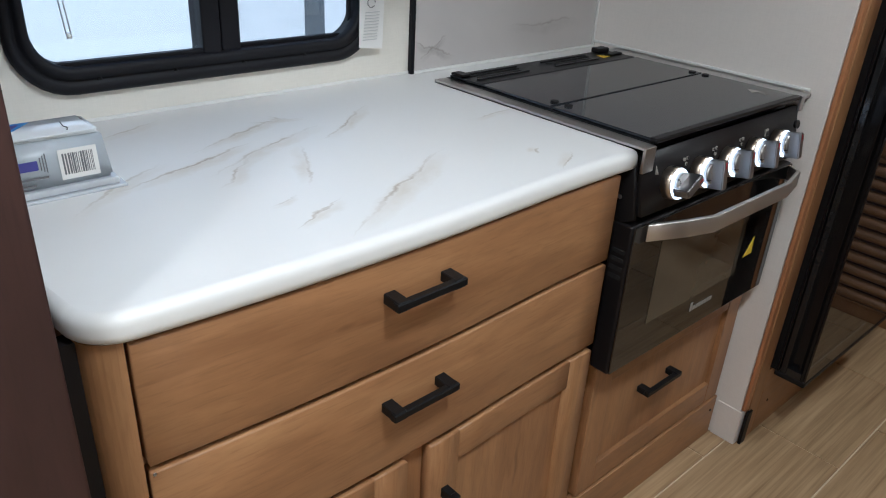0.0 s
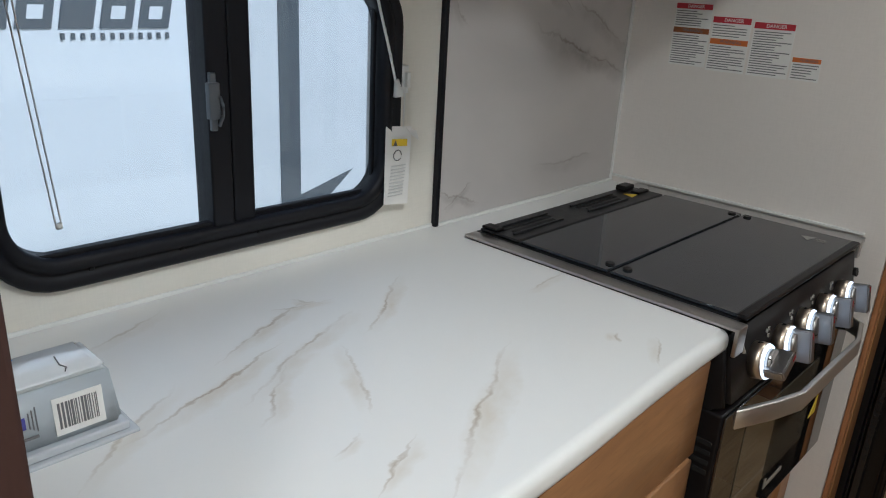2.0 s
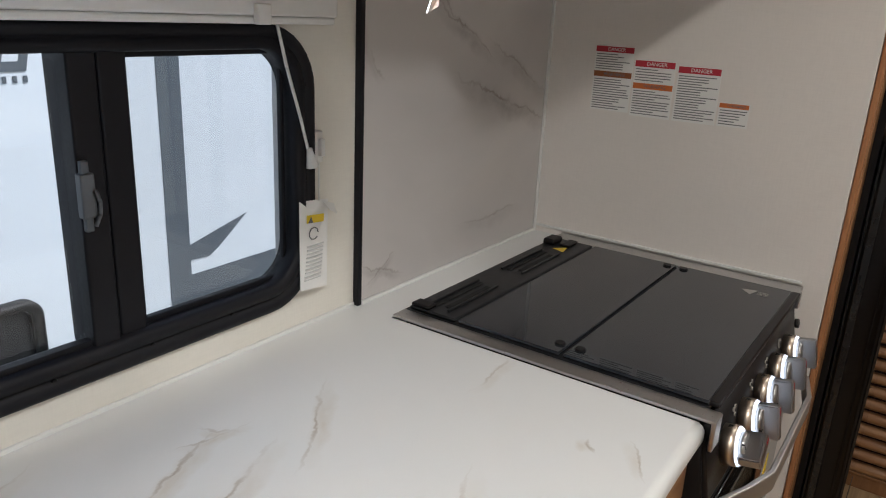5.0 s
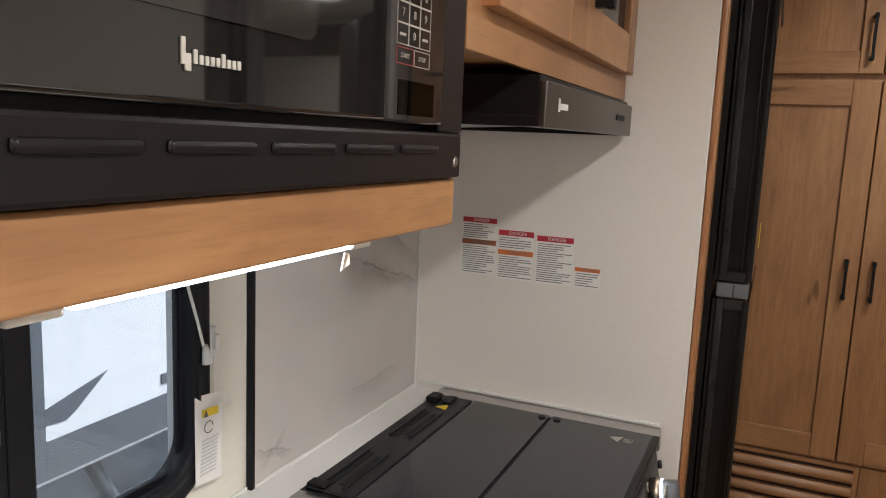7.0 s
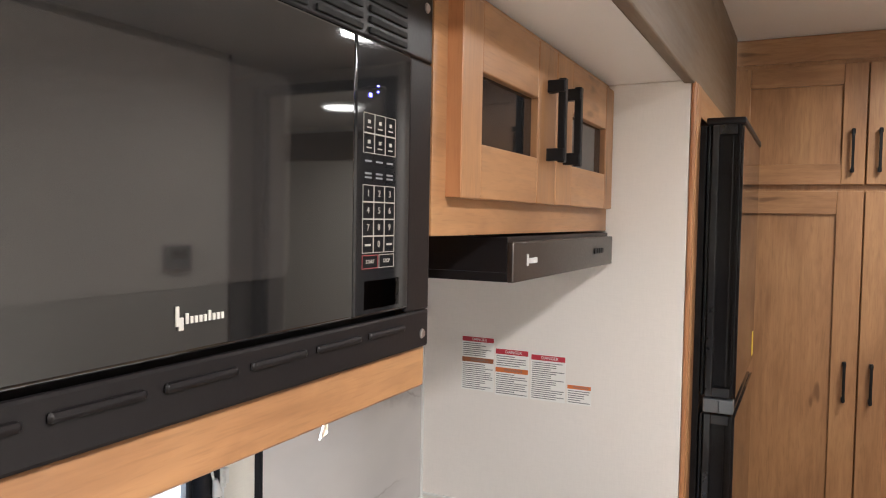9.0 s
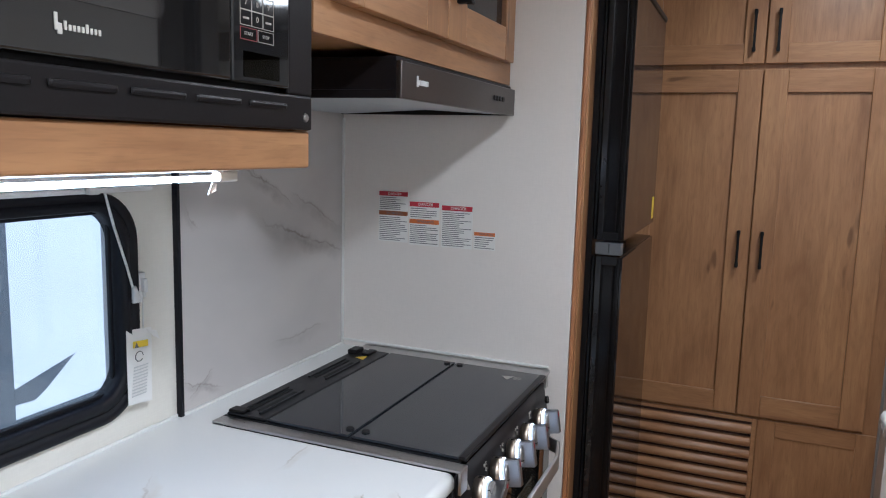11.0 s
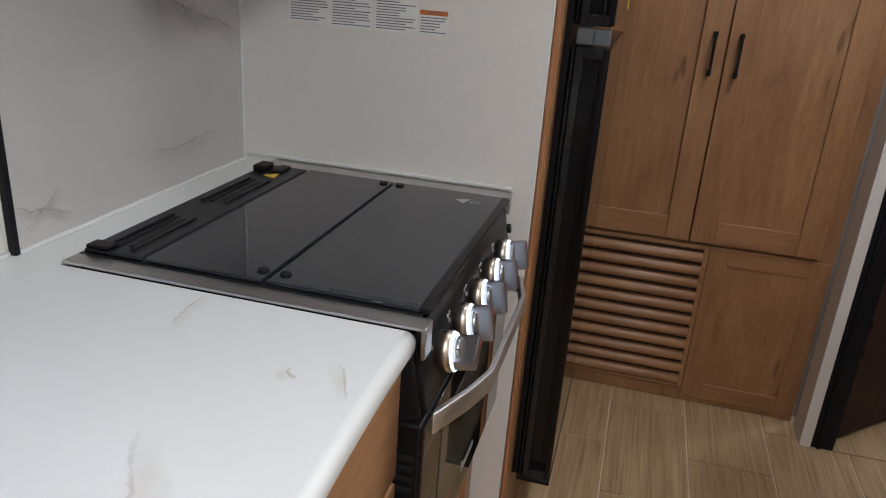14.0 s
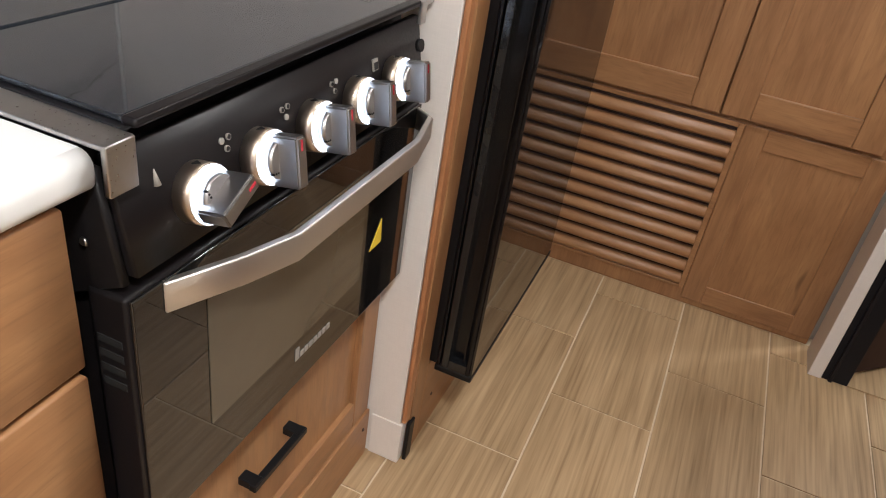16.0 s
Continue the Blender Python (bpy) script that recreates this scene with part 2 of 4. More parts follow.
ceiling_mat = plain("white_ceiling_panel", (0.78, 0.75, 0.72), 0.6, vary=0.03, scale=150)
room_wall = plain("greige_wall_panel", (0.55, 0.52, 0.48), 0.55, vary=0.04, scale=150)
black_frame = plain("black_window_frame", (0.010, 0.010, 0.013), 0.5, vary=0.2, scale=200, spec=0.22)
black_metal = plain("black_handle_metal", (0.012, 0.012, 0.013), 0.42, 0.3, vary=0.2, scale=200, spec=0.22)
black_enamel = plain("black_enamel", (0.010, 0.0085, 0.009), 0.36, vary=0.15, scale=300, relief=0.03, spec=0.2)
black_satin = plain("satin_black_plastic", (0.009, 0.008, 0.0085), 0.42, vary=0.15, scale=200, spec=0.2)
fridge_side = plain("gloss_black_plastic", (0.006, 0.006, 0.007), 0.2, vary=0.2, scale=30, relief=0.03, spec=0.3)
fridge_rim = plain("dark_grey_gloss_rim", (0.014, 0.0145, 0.016), 0.16, vary=0.2, scale=60, relief=0.03)
fridge_front = plain("mirror_black_panel", (0.012, 0.010, 0.010), 0.035, vary=0.1, scale=20, relief=0.0)
black_glass = plain("black_glass", (0.012, 0.012, 0.013), 0.05, vary=0.1, scale=20, relief=0.0)
oven_glass = plain("smoked_oven_glass", (0.085, 0.072, 0.052), 0.03, vary=0.1, scale=20, relief=0.0, spec=0.9)
hob_glass = plain("grey_hob_glass", (0.021, 0.024, 0.030), 0.016, vary=0.4, scale=30, relief=0.0, spec=0.72)
appliance_glass = plain("glossy_appliance_glass", (0.010, 0.0095, 0.0095), 0.03, vary=0.1, scale=20, relief=0.0, spec=1.0)
trim_satin = plain("satin_black_trim", (0.0095, 0.008, 0.0085), 0.34, vary=0.12, scale=200, spec=0.22)
hob_frame = plain("black_hob_steel", (0.018, 0.018, 0.02), 0.35, vary=0.2, scale=60, spec=0.22)
steel = plain("brushed_steel", (0.52, 0.51, 0.50), 0.3, 1.0, vary=0.06, scale=300)
handle_steel = plain("satin_handle_steel", (0.66, 0.63, 0.60), 0.45, 1.0, vary=0.05, scale=300)
key_ink = plain("dim_key_print", (0.30, 0.28, 0.25), 0.5)
key_red = plain("dim_red_key_print", (0.22, 0.03, 0.03), 0.5)
badge_silver = plain("dull_silver_print", (0.48, 0.46, 0.42), 0.5)
knob_steel = plain("dark_chrome", (0.44, 0.43, 0.43), 0.34, 1.0, vary=0.06, scale=300)
bronze_steel = plain("bronze_knob_rim", (0.52, 0.44, 0.36), 0.36, 1.0, vary=0.08, scale=300)
hood_steel = plain("dark_hood_steel", (0.13, 0.12, 0.115), 0.36, 1.0, vary=0.08, scale=300)
hood_under = plain("pale_hood_underside", (0.55, 0.57, 0.6), 0.4, 0.4, vary=0.05)
white_plastic = plain("white_plastic", (0.78, 0.78, 0.76), 0.4, vary=0.04)
grey_plastic = plain("grey_plastic", (0.11, 0.12, 0.13), 0.45, vary=0.08)
paper = plain("white_paper", (0.80, 0.79, 0.77), 0.7, vary=0.03, scale=200)
ink = plain("grey_print", (0.16, 0.16, 0.17), 0.7)
pale_ink = plain("pale_print", (0.62, 0.62, 0.62), 0.6)
red_ink = plain("red_print", (0.45, 0.025, 0.045), 0.6)
orange_ink = plain("orange_print", (0.62, 0.17, 0.04), 0.6)
brown_ink = plain("dark_orange_print", (0.28, 0.09, 0.03), 0.6)
yellow_ink = plain("yellow_print", (0.80, 0.58, 0.03), 0.5)
blue_ink = plain("blue_print", (0.05, 0.25, 0.62), 0.4)
navy_ink = plain("navy_print", (0.06, 0.06, 0.28), 0.4)
pack_card = plain("silver_card", (0.42, 0.46, 0.50), 0.35, vary=0.05)
blister_top = plain("glossy_white_blister", (0.74, 0.77, 0.80), 0.12, vary=0.06, scale=30, coat=0.6)
blister = plain("glossy_clear_blister", (0.55, 0.58, 0.62), 0.12, vary=0.08, scale=30, coat=0.6)
grout = plain("pale_grout", (0.66, 0.54, 0.38), 0.8, vary=0.08, scale=200)
tile = tile_mat("woodlook_tile")
pane_clear = glass("window_glass")
pane_screen = glass("screened_glass", see=0.86, haze=(0.5, 0.53, 0.56), hazy=0.05)
smoked_pane = glass("smoked_cabinet_glass", (0.35, 0.33, 0.3))
led_ring = glow("white_led_ring", (0.84, 0.90, 1.0), 1.7)
led_tube = glow("white_led_tube", (0.93, 0.97, 1.0), TUBE_STRENGTH)
puck_lens = glow("warm_ceiling_lens", (1.0, 0.90, 0.74), 9.0)
blue_led = glow("blue_clock_digits", (0.06, 0.05, 1.0), 3.0)
trailer_white = plain("white_trailer_siding", (0.82, 0.84, 0.85), 0.35, vary=0.03, scale=10)
trailer_grey = plain("grey_trailer_graphic", (0.11, 0.125, 0.14), 0.4)
ground_mat = plain("grey_gravel_ground", (0.42, 0.41, 0.39), 0.9, vary=0.35, scale=40, relief=0.6)
vent_dark = plain("dark_void", (0.006, 0.006, 0.006), 0.8)


# ---- mesh helpers ----
def thing(name, at, label, category, group="", kind=""):
    e = new(name)
    e.location = at
    return tagged(e, label, category, group, kind)


def root_of(ob):
    while ob.parent:
        ob = ob.parent
    return ob


def part(name, bm, material, parent=None, label=""):
    """Links a bmesh, modelled in world metres, as one mesh under a thing or part."""
    at = Vector((0, 0, 0))
    if parent:
        at = root_of(parent).location
        bmesh.ops.translate(bm, verts=bm.verts, vec=-at)
    me = bpy.data.meshes.new(name)
    bm.to_mesh(me)
    bm.free()
    for m in (material if isinstance(material, (list, tuple)) else [material]):
        me.materials.append(m)
    ob = new(name, me)
    ob.parent = parent
    return tagged(ob, label)


def box(x0, x1, y0, y1, z0, z1, r=0.0, seg=2, bm=None):
    one = bmesh.new()
    bmesh.ops.create_cube(one, size=1)
    for v in one.verts:
        v.co = Vector(((x0 + x1) / 2 + v.co.x * (x1 - x0), (y0 + y1) / 2 + v.co.y * (y1 - y0), (z0 + z1) / 2 + v.co.z * (z1 - z0)))
    if r:
        bmesh.ops.bevel(one, geom=one.edges[:], offset=r, segments=seg, affect="EDGES", profile=0.6)
        big = sorted(one.faces, key=lambda f: -f.calc_area())[:6]
        for f in one.faces:
            f.smooth = f not in big
    if bm is None:
        return one
    me = bpy.data.meshes.new("joined")
    one.to_mesh(me)
    one.free()
    bm.from_mesh(me)
    bpy.data.meshes.remove(me)
    return bm


def boxes(rows, r=0.0):
    bm = bmesh.new()
    for b in rows:
        box(*b, r=r, bm=bm)
    return bm


def prism(outline, lift, r=0.0, seg=3, only=None):
    """A closed outline of 3D points pushed along the vector lift; edges with both ends in only are rounded."""
    bm = bmesh.new()
    lower = [bm.verts.new(p) for p in outline]
    upper = [bm.verts.new(Vector(p) + Vector(lift)) for p in outline]
    n = len(outline)
    bm.faces.new(lower[::-1]), bm.faces.new(upper)
    for k in range(n):
        bm.faces.new((lower[k], lower[(k + 1) % n], upper[(k + 1) % n], upper[k]))
    bmesh.ops.recalc_face_normals(bm, faces=bm.faces[:])
    if r:
        rim = [e for e in bm.edges if (e.verts[0] in lower) == (e.verts[1] in lower)]
        if only:
            rim = [e for e in rim if only(e.verts[0].co) and only(e.verts[1].co)]
        bmesh.ops.bevel(bm, geom=rim, offset=r, segments=seg, affect="EDGES", profile=0.5)
        for f in bm.faces:
            f.smooth = len(f.verts) == 4
    return bm


def rounded(x0, x1, z0, z1, r, n=8):
    pts = []
    for cx, cz, a in ((x1 - r, z1 - r, 0), (x0 + r, z1 - r, 90), (x0 + r, z0 + r, 180), (x1 - r, z0 + r, 270)):
        for k in range(n + 1):
            t = radians(a + 90 * k / n)
            pts.append((cx + r * math.cos(t), cz + r * math.sin(t)))
    return pts


def ring(outer, inner, profile):
    """A closed frame in the xz plane: profile is rows of (share from outer to inner, y)."""
    bm = bmesh.new()
    loops = [[bm.verts.new((o[0] + (i[0] - o[0]) * s, y, o[1] + (i[1] - o[1]) * s)) for o, i in zip(outer, inner)] for s, y in profile]
    n = len(outer)
    for a, b in zip(loops, loops[1:] + loops[:1]):
        for k in range(n):
            bm.faces.new((a[k], a[(k + 1) % n], b[(k + 1) % n], b[k])).smooth = True
    bmesh.ops.recalc_face_normals(bm, faces=bm.faces[:])
    return bm


def rod(a, b, r, seg=12, r2=None, bm=None):
    one = bmesh.new() if bm is None else bm
    a, b = Vector(a), Vector(b)
    m = Matrix.Translation((a + b) / 2) @ (b - a).to_track_quat("Z", "Y").to_matrix().to_4x4()
    made = bmesh.ops.create_cone(one, cap_ends=True, segments=seg, radius1=r, radius2=r if r2 is None else r2, depth=(b - a).length, matrix=m)
    for f in {f for v in made["verts"] for f in v.link_faces}:
        f.smooth = len(f.verts) == 4
    return one


def tube_along(points, r, seg=8):
    bm = bmesh.new()
    for a, b in zip(points, points[1:]):
        rod(a, b, r, seg, bm=bm)
    for p in points[1:-1]:
        bmesh.ops.create_uvsphere(bm, u_segments=seg, v_segments=4, radius=r, matrix=Matrix.Translation(p))
    return bm


def text(words, height, at, right, up, depth=0.0003):
    """Letters of the built-in font as a bmesh; at is the middle of the line."""
    cu = bpy.data.curves.new("letters", "FONT")
    cu.body, cu.size, cu.extrude, cu.align_x, cu.align_y, cu.resolution_u = words, height * 1.35, depth, "CENTER", "CENTER", 2
    ob = bpy.data.objects.new("letters", cu)
    scene.collection.objects.link(ob)
    me = bpy.data.meshes.new_from_object(ob.evaluated_get(bpy.context.evaluated_depsgraph_get()))
    bpy.data.objects.remove(ob)
    bm = bmesh.new()
    bm.from_mesh(me)
    bpy.data.meshes.remove(me)
    right, up = Vector(right).normalized(), Vector(up).normalized()
    m = Matrix((right, up, right.cross(up))).transposed().to_4x4()
    m.translation = at
    bmesh.ops.transform(bm, matrix=m, verts=bm.verts)
    return bm


def bar_pull(parent, a, b, out, depth=0.03, w=0.011, name="handle", label="matt black bar handle"):
    """A square-section pull from a to b that stands off along out."""
    a, b, out = Vector(a), Vector(b), Vector(out).normalized()
    along = (b - a).normalized()
    side = along.cross(out)
    bm = bmesh.new()

    def beam(p, q, t1, t2, d1, d2):
        one = bmesh.new()
        bmesh.ops.create_cube(one, size=1)
        m = Matrix((d1 * t1, d2 * t2, q - p)).transposed().to_4x4()
        m.translation = (p + q) / 2
        bmesh.ops.transform(one, matrix=m, verts=one.verts)
        bmesh.ops.recalc_face_normals(one, faces=one.faces[:])
        bmesh.ops.bevel(one, geom=one.edges[:], offset=0.0012, segments=1, affect="EDGES")
        me = bpy.data.meshes.new("joined")
        one.to_mesh(me)
        one.free()
        bm.from_mesh(me)
        bpy.data.meshes.remove(me)

    beam(a + out * (depth - w / 2), b + out * (depth - w / 2), w, w, side, out)
    beam(a + along * w, a + along * w + out * (depth - 0.001), w * 1.3, w * 1.6, side, along)
    beam(b - along * w, b - along * w + out * (depth - 0.001), w * 1.3, w * 1.6, side, along)
    return part(name, bm, black_metal, parent, label)


def screw(parent, at, out, r=0.0035, material=None, label=""):
    return part("screw", rod(Vector(at), Vector(at) + Vector(out) * 0.002, r, 10, r * 0.7), material or black_metal, parent, label)


def shaker(parent, name, axis, at, a0, a1, z0, z1, rail=0.06, deep=0.02, out=-1, grain=None, label=""):
    """A framed door: stiles, rails and a sunk panel, its back at 'at' on the axis, facing out."""
    f = at + out * deep

    def b(p0, p1, q0, q1, d0, d1, r):
        lo, hi = min(d0, d1), max(d0, d1)
        return box(lo, hi, p0, p1, q0, q1, r) if axis == "x" else box(p0, p1, lo, hi, q0, q1, r)

    door = part(name, b(a0 + rail - 0.004, a1 - rail + 0.004, z0 + rail - 0.004, z1 - rail + 0.004, at, at + out * deep * 0.45, 0), wood_z, parent, label)
    level = wood_y if axis == "x" else wood_x
    part("stile", b(a0, a0 + rail, z0, z1, at, f, 0.0025), wood_z, door)
    part("stile", b(a1 - rail, a1, z0, z1, at, f, 0.0025), wood_z, door)
    part("rail", b(a0 + rail, a1 - rail, z1 - rail, z1, at, f - out * 0.0006, 0.002), level, door)
    part("rail", b(a0 + rail, a1 - rail, z0, z0 + rail, at, f - out * 0.0006, 0.002), level, door)
    return door


def solid(name, bm, material, label="", category="", kind="structure"):
    return tagged(part(name, bm, material), label, category, kind=kind)


# ---- structure ----
WALL_Y, PART_X, TOP = 1.2, 1.573, 0.89
X0, X1, Y0 = -1.7, 2.54, -1.8
WARDROBE_X = 2.592
solid("wall_north", boxes([(X0, 0.262, WALL_Y, 1.25, 0, 2.2), (0.853, X1 + 0.05, WALL_Y, 1.25, 0, 2.2), (0.262, 0.853, WALL_Y, 1.25, 0, 0.962), (0.262, 0.853, WALL_Y, 1.25, 1.305, 2.2)]), cream_wall, "cream wall panel around the kitchen window", "wall")
solid("wall_east", boxes([(X1, X1 + 0.05, -0.2395, WALL_Y, 0, 2.2), (X1, X1 + 0.05, Y0, -0.93, 0, 2.2), (X1, X1 + 0.05, -0.93, -0.2395, 2.101, 2.2)]), room_wall, "greige wall behind the wardrobe", "wall")
solid("wall_south", box(X0, X1 + 0.05, Y0 - 0.05, Y0, 0, 2.2), room_wall, "plain greige wall panel", "wall")
GALLEY_Y, END_X = -0.75, 2.04
solid("wall_galley", box(X0, END_X, GALLEY_Y - 0.04, GALLEY_Y, 0, CEILING, 0.002), cream_wall, "pale partition wall behind the counter", "wall")
solid("trim_galley_end", box(END_X, END_X + 0.012, GALLEY_Y - 0.043, GALLEY_Y + 0.003, 0, CEILING, 0.002), dark_wood, "dark edge strip on the end of the partition", "trim")
ANNEX_X, ANNEX_Y = 3.92, -2.4
solid("wall_annex_east", box(ANNEX_X, ANNEX_X + 0.05, ANNEX_Y, -0.24, 0, 2.2), cream_wall, "cream end wall of the next room", "wall")
solid("wall_annex_north", box(X1 + 0.05, ANNEX_X + 0.05, -0.24, -0.19, 0, 2.2), room_wall, "greige side wall of the next room", "wall")
solid("wall_annex_south", box(X1 + 0.05, ANNEX_X + 0.05, ANNEX_Y - 0.05, ANNEX_Y, 0, 2.2), room_wall, "greige side wall of the next room", "wall")
solid("wall_annex_west", box(X1, X1 + 0.05, ANNEX_Y, Y0 - 0.05, 0, 2.2), room_wall, "greige wall of the next room", "wall")
solid("ceiling_annex", box(X1 + 0.05, ANNEX_X + 0.05, ANNEX_Y - 0.05, -0.19, CEILING, CEILING + 0.05), ceiling_mat, "white ceiling of the next room", "ceiling")
solid("trim_annex_band", box(ANNEX_X - 0.02, ANNEX_X, ANNEX_Y, -0.24, 1.93, 2.11, 0.003), fascia_wood, "dark brown band under the ceiling", "trim")
solid("floor_annex", box(WARDROBE_X, ANNEX_X + 0.05, ANNEX_Y, -0.19, -0.05, 0.0), tile, "beige woodgrain floor of the next room", "floor")
solid("wall_west", box(X0 - 0.05, X0, Y0 - 0.05, 1.25, 0, 2.2), room_wall, "plain greige wall panel", "wall")
solid("ceiling", box(X0 - 0.05, X1 + 0.05, Y0 - 0.05, 0.595, CEILING, CEILING + 0.05), ceiling_mat, "white panelled ceiling", "ceiling")
solid("ceiling_alcove", box(X0, X1, 0.60, WALL_Y, 1.868, 1.9), ceiling_mat, "low white ceiling over the kitchen units", "ceiling")
solid("trim_fascia", box(X0, 2.47, 0.578, 0.60, 1.862, CEILING, 0.004), fascia_wood, "dark brown fascia board under the ceiling", "trim")
solid("wall_partition", box(PART_X, PART_X + 0.022, 0.586, WALL_Y, 0, 1.868, 0.002), white_wall, "white partition panel beside the range", "wall")
solid("trim_backsplash_strip", box(0.970, 0.979, 1.188, 1.2, TOP, 1.45, 0.002), black_frame, "thin black vertical joint strip", "trim")
solid("wall_backsplash", box(0.979, PART_X, 1.193, 1.2, TOP, 1.56), splash_mat, "grey marble backsplash panel behind the range", "backsplash")
solid("trim_caulk", boxes([(0.13, 0.970, 1.196, 1.2, TOP, TOP + 0.006), (0.979, PART_X, 1.187, 1.193, TOP, TOP + 0.006), (PART_X - 0.005, PART_X, 0.63, 1.187, TOP + 0.012, TOP + 0.018), (PART_X - 0.006, PART_X, 1.187, 1.193, TOP + 0.006, 1.48)], 0.0015), white_plastic, "white caulk bead along the wall", "caulk")
solid("baseboard", box(PART_X - 0.0025, PART_X + 0.0222, 0.5805, 0.645, 0, 0.102, 0.0015), white_wall, "white base panel on the partition", "baseboard")
solid("trim_partition_corner", box(PART_X + 0.012, PART_X + 0.036, 0.569, 0.577, 0, 0.10, 0.002), black_satin, "black corner trim at the floor", "trim")

# window
window = thing("window_1", (0.56, 1.2, 0.937), "black framed sliding window with rounded corners", "window", kind="structure")
outer, inner = rounded(0.240, 0.876, 0.937, 1.328, 0.085), rounded(0.274, 0.836, 0.978, 1.297, 0.055)
part("window_frame", ring(outer, inner, [(0.0, 1.2), (0.0, 1.190), (0.1, 1.186), (0.42, 1.186), (0.46, 1.190), (0.55, 1.190), (0.6, 1.184), (0.92, 1.184), (1.0, 1.19), (1.0, 1.222), (0.3, 1.222)]), black_frame, window)
part("sash_bar", boxes([(0.530, 0.562, 1.190, 1.236, 0.972, 1.30), (0.566, 0.600, 1.196, 1.24, 0.972, 1.30)], 0.003), black_frame, window)
part("sill_track", boxes([(0.285, 0.56, 1.196, 1.21, 0.972, 0.984), (0.60, 0.83, 1.204, 1.2145, 0.972, 0.985), (0.60, 0.83, 1.204, 1.2145, 1.290, 1.30), (0.828, 0.834, 1.206, 1.2145, 0.99, 1.29)], 0.002), black_frame, window)
pane = part("pane", prism([(x, 1.210, z) for x, z in rounded(0.270, 0.548, 0.976, 1.298, 0.05)], (0, 0.004, 0)), pane_clear, window, "clear sliding pane")
pane.visible_shadow = False
pane = part("pane", prism([(x, 1.215, z) for x, z in rounded(0.590, 0.838, 0.976, 1.298, 0.05)], (0, 0.004, 0)), pane_screen, window, "pane with a fine insect screen")
pane.visible_shadow = False
latch = part("latch", boxes([(0.527, 0.543, 1.180, 1.191, 1.128, 1.176), (0.531, 0.540, 1.184, 1.191, 1.174, 1.189), (0.531, 0.540, 1.184, 1.191, 1.112, 1.13)], 0.002), grey_plastic, window, "grey plastic sash latch")
part("lever", tube_along([(0.541, 1.178, 1.158), (0.5445, 1.177, 1.145), (0.5435, 1.177, 1.132), (0.539, 1.18, 1.119)], 0.0022), grey_plastic, latch)
for x, z in ((0.36, 0.957), (0.48, 0.955), (0.60, 0.955), (0.72, 0.955), (0.256, 1.1), (0.82, 0.972), (0.858, 1.12), (0.858, 1.25)):
    screw(window, (x, 1.190, z), (0, -1, 0), 0.004)

# ceiling lights
for k, (x, y) in enumerate(PUCKS):
    puck = thing("ceiling_light", (x, y, CEILING), "round flat white ceiling light, switched on", "ceiling light", "ceiling lights")
    part("housing", rod((x, y, CEILING), (x, y, CEILING - 0.014), 0.112, 40), white_plastic, puck)
    part("lens", rod((x, y, CEILING - 0.0142), (x, y, CEILING - 0.020), 0.098, 40, 0.085), puck_lens, puck, "glowing warm white lens")
    d = bpy.data.lights.new("ceiling_lamp", "AREA")
    d.shape, d.size, d.energy, d.color = "DISK", 0.19, PUCK_WATTS[k], (1.0, 0.885, 0.75)
    d.spread = radians(164)
    new("ceiling_lamp", d).matrix_world = look((x, y, CEILING - 0.024), (x, y, 0))

# ---- worktop ----
def edge_y(x):
    return 0.612 + 0.125 * (x - 0.45) ** 2 - 0.25 * max(0, x - 0.7) ** 2


LEFT, RIGHT = 0.128, 0.972
front = [(LEFT + 0.055 - 0.055 * math.cos(radians(a)), edge_y(LEFT + 0.055) + 0.055 - 0.055 * math.sin(radians(a))) for a in range(0, 90, 15)]
front += [(x, edge_y(x)) for x in np.linspace(LEFT + 0.055, RIGHT, 24)]
outline = [(x, y, TOP - 0.034) for x, y in front] + [(RIGHT, WALL_Y - 0.0005, TOP - 0.034), (LEFT, WALL_Y - 0.0005, TOP - 0.034)]
worktop = thing("worktop", (0.55, 0.9, TOP), "white marble-look worktop with a bowed, rounded front edge", "worktop")
part("slab", prism(outline, (0, 0, 0.034), 0.013, 5, lambda c: c.y < 0.70), counter_mat, worktop)
part("rear_strip", box(RIGHT + 0.0003, PART_X, 1.12, 1.1925, TOP - 0.034, TOP - 0.0003), counter_mat, worktop, "narrow strip behind the range")

# ---- base cabinet with bowed drawers ----
def bowed(x0, x1, z0, z1, setback, thick, r=0.003, n=14):
    xs = np.linspace(x0, x1, n)
    pts = [(x, edge_y(x) + setback, z0) for x in xs] + [(x, edge_y(x) + setback + thick, z0) for x in xs[::-1]]
    return prism(pts, (0, 0, z1 - z0), r, 2)


base = thing("base_cabinet", (0.55, 0.9, 0), "medium brown maple base cabinet with a bowed front", "cabinet")
part("body", prism([(x, edge_y(x) + 0.030, 0.09) for x in np.linspace(0.176, 0.957, 14)] + [(0.957, 1.19, 0.09), (0.15, 1.19, 0.09), (0.15, 0.70, 0.09)], (0, 0, 0.764)), wood_z, base)
part("corner_post", prism([(0.136 + 0.036 - 0.036 * math.cos(radians(a)), edge_y(0.172) + 0.048 - 0.036 * math.sin(radians(a)), 0.0) for a in range(0, 91, 10)] + [(0.1755, 0.70, 0), (0.136, 0.70, 0)], (0, 0, 0.856)), wood_z, base, "rounded maple corner post")
part("kick_board", bowed(0.176, 0.955, 0, 0.10, 0.034, 0.02, 0.0), wood_x, base)
DR0, DR1 = 0.1765, 0.946
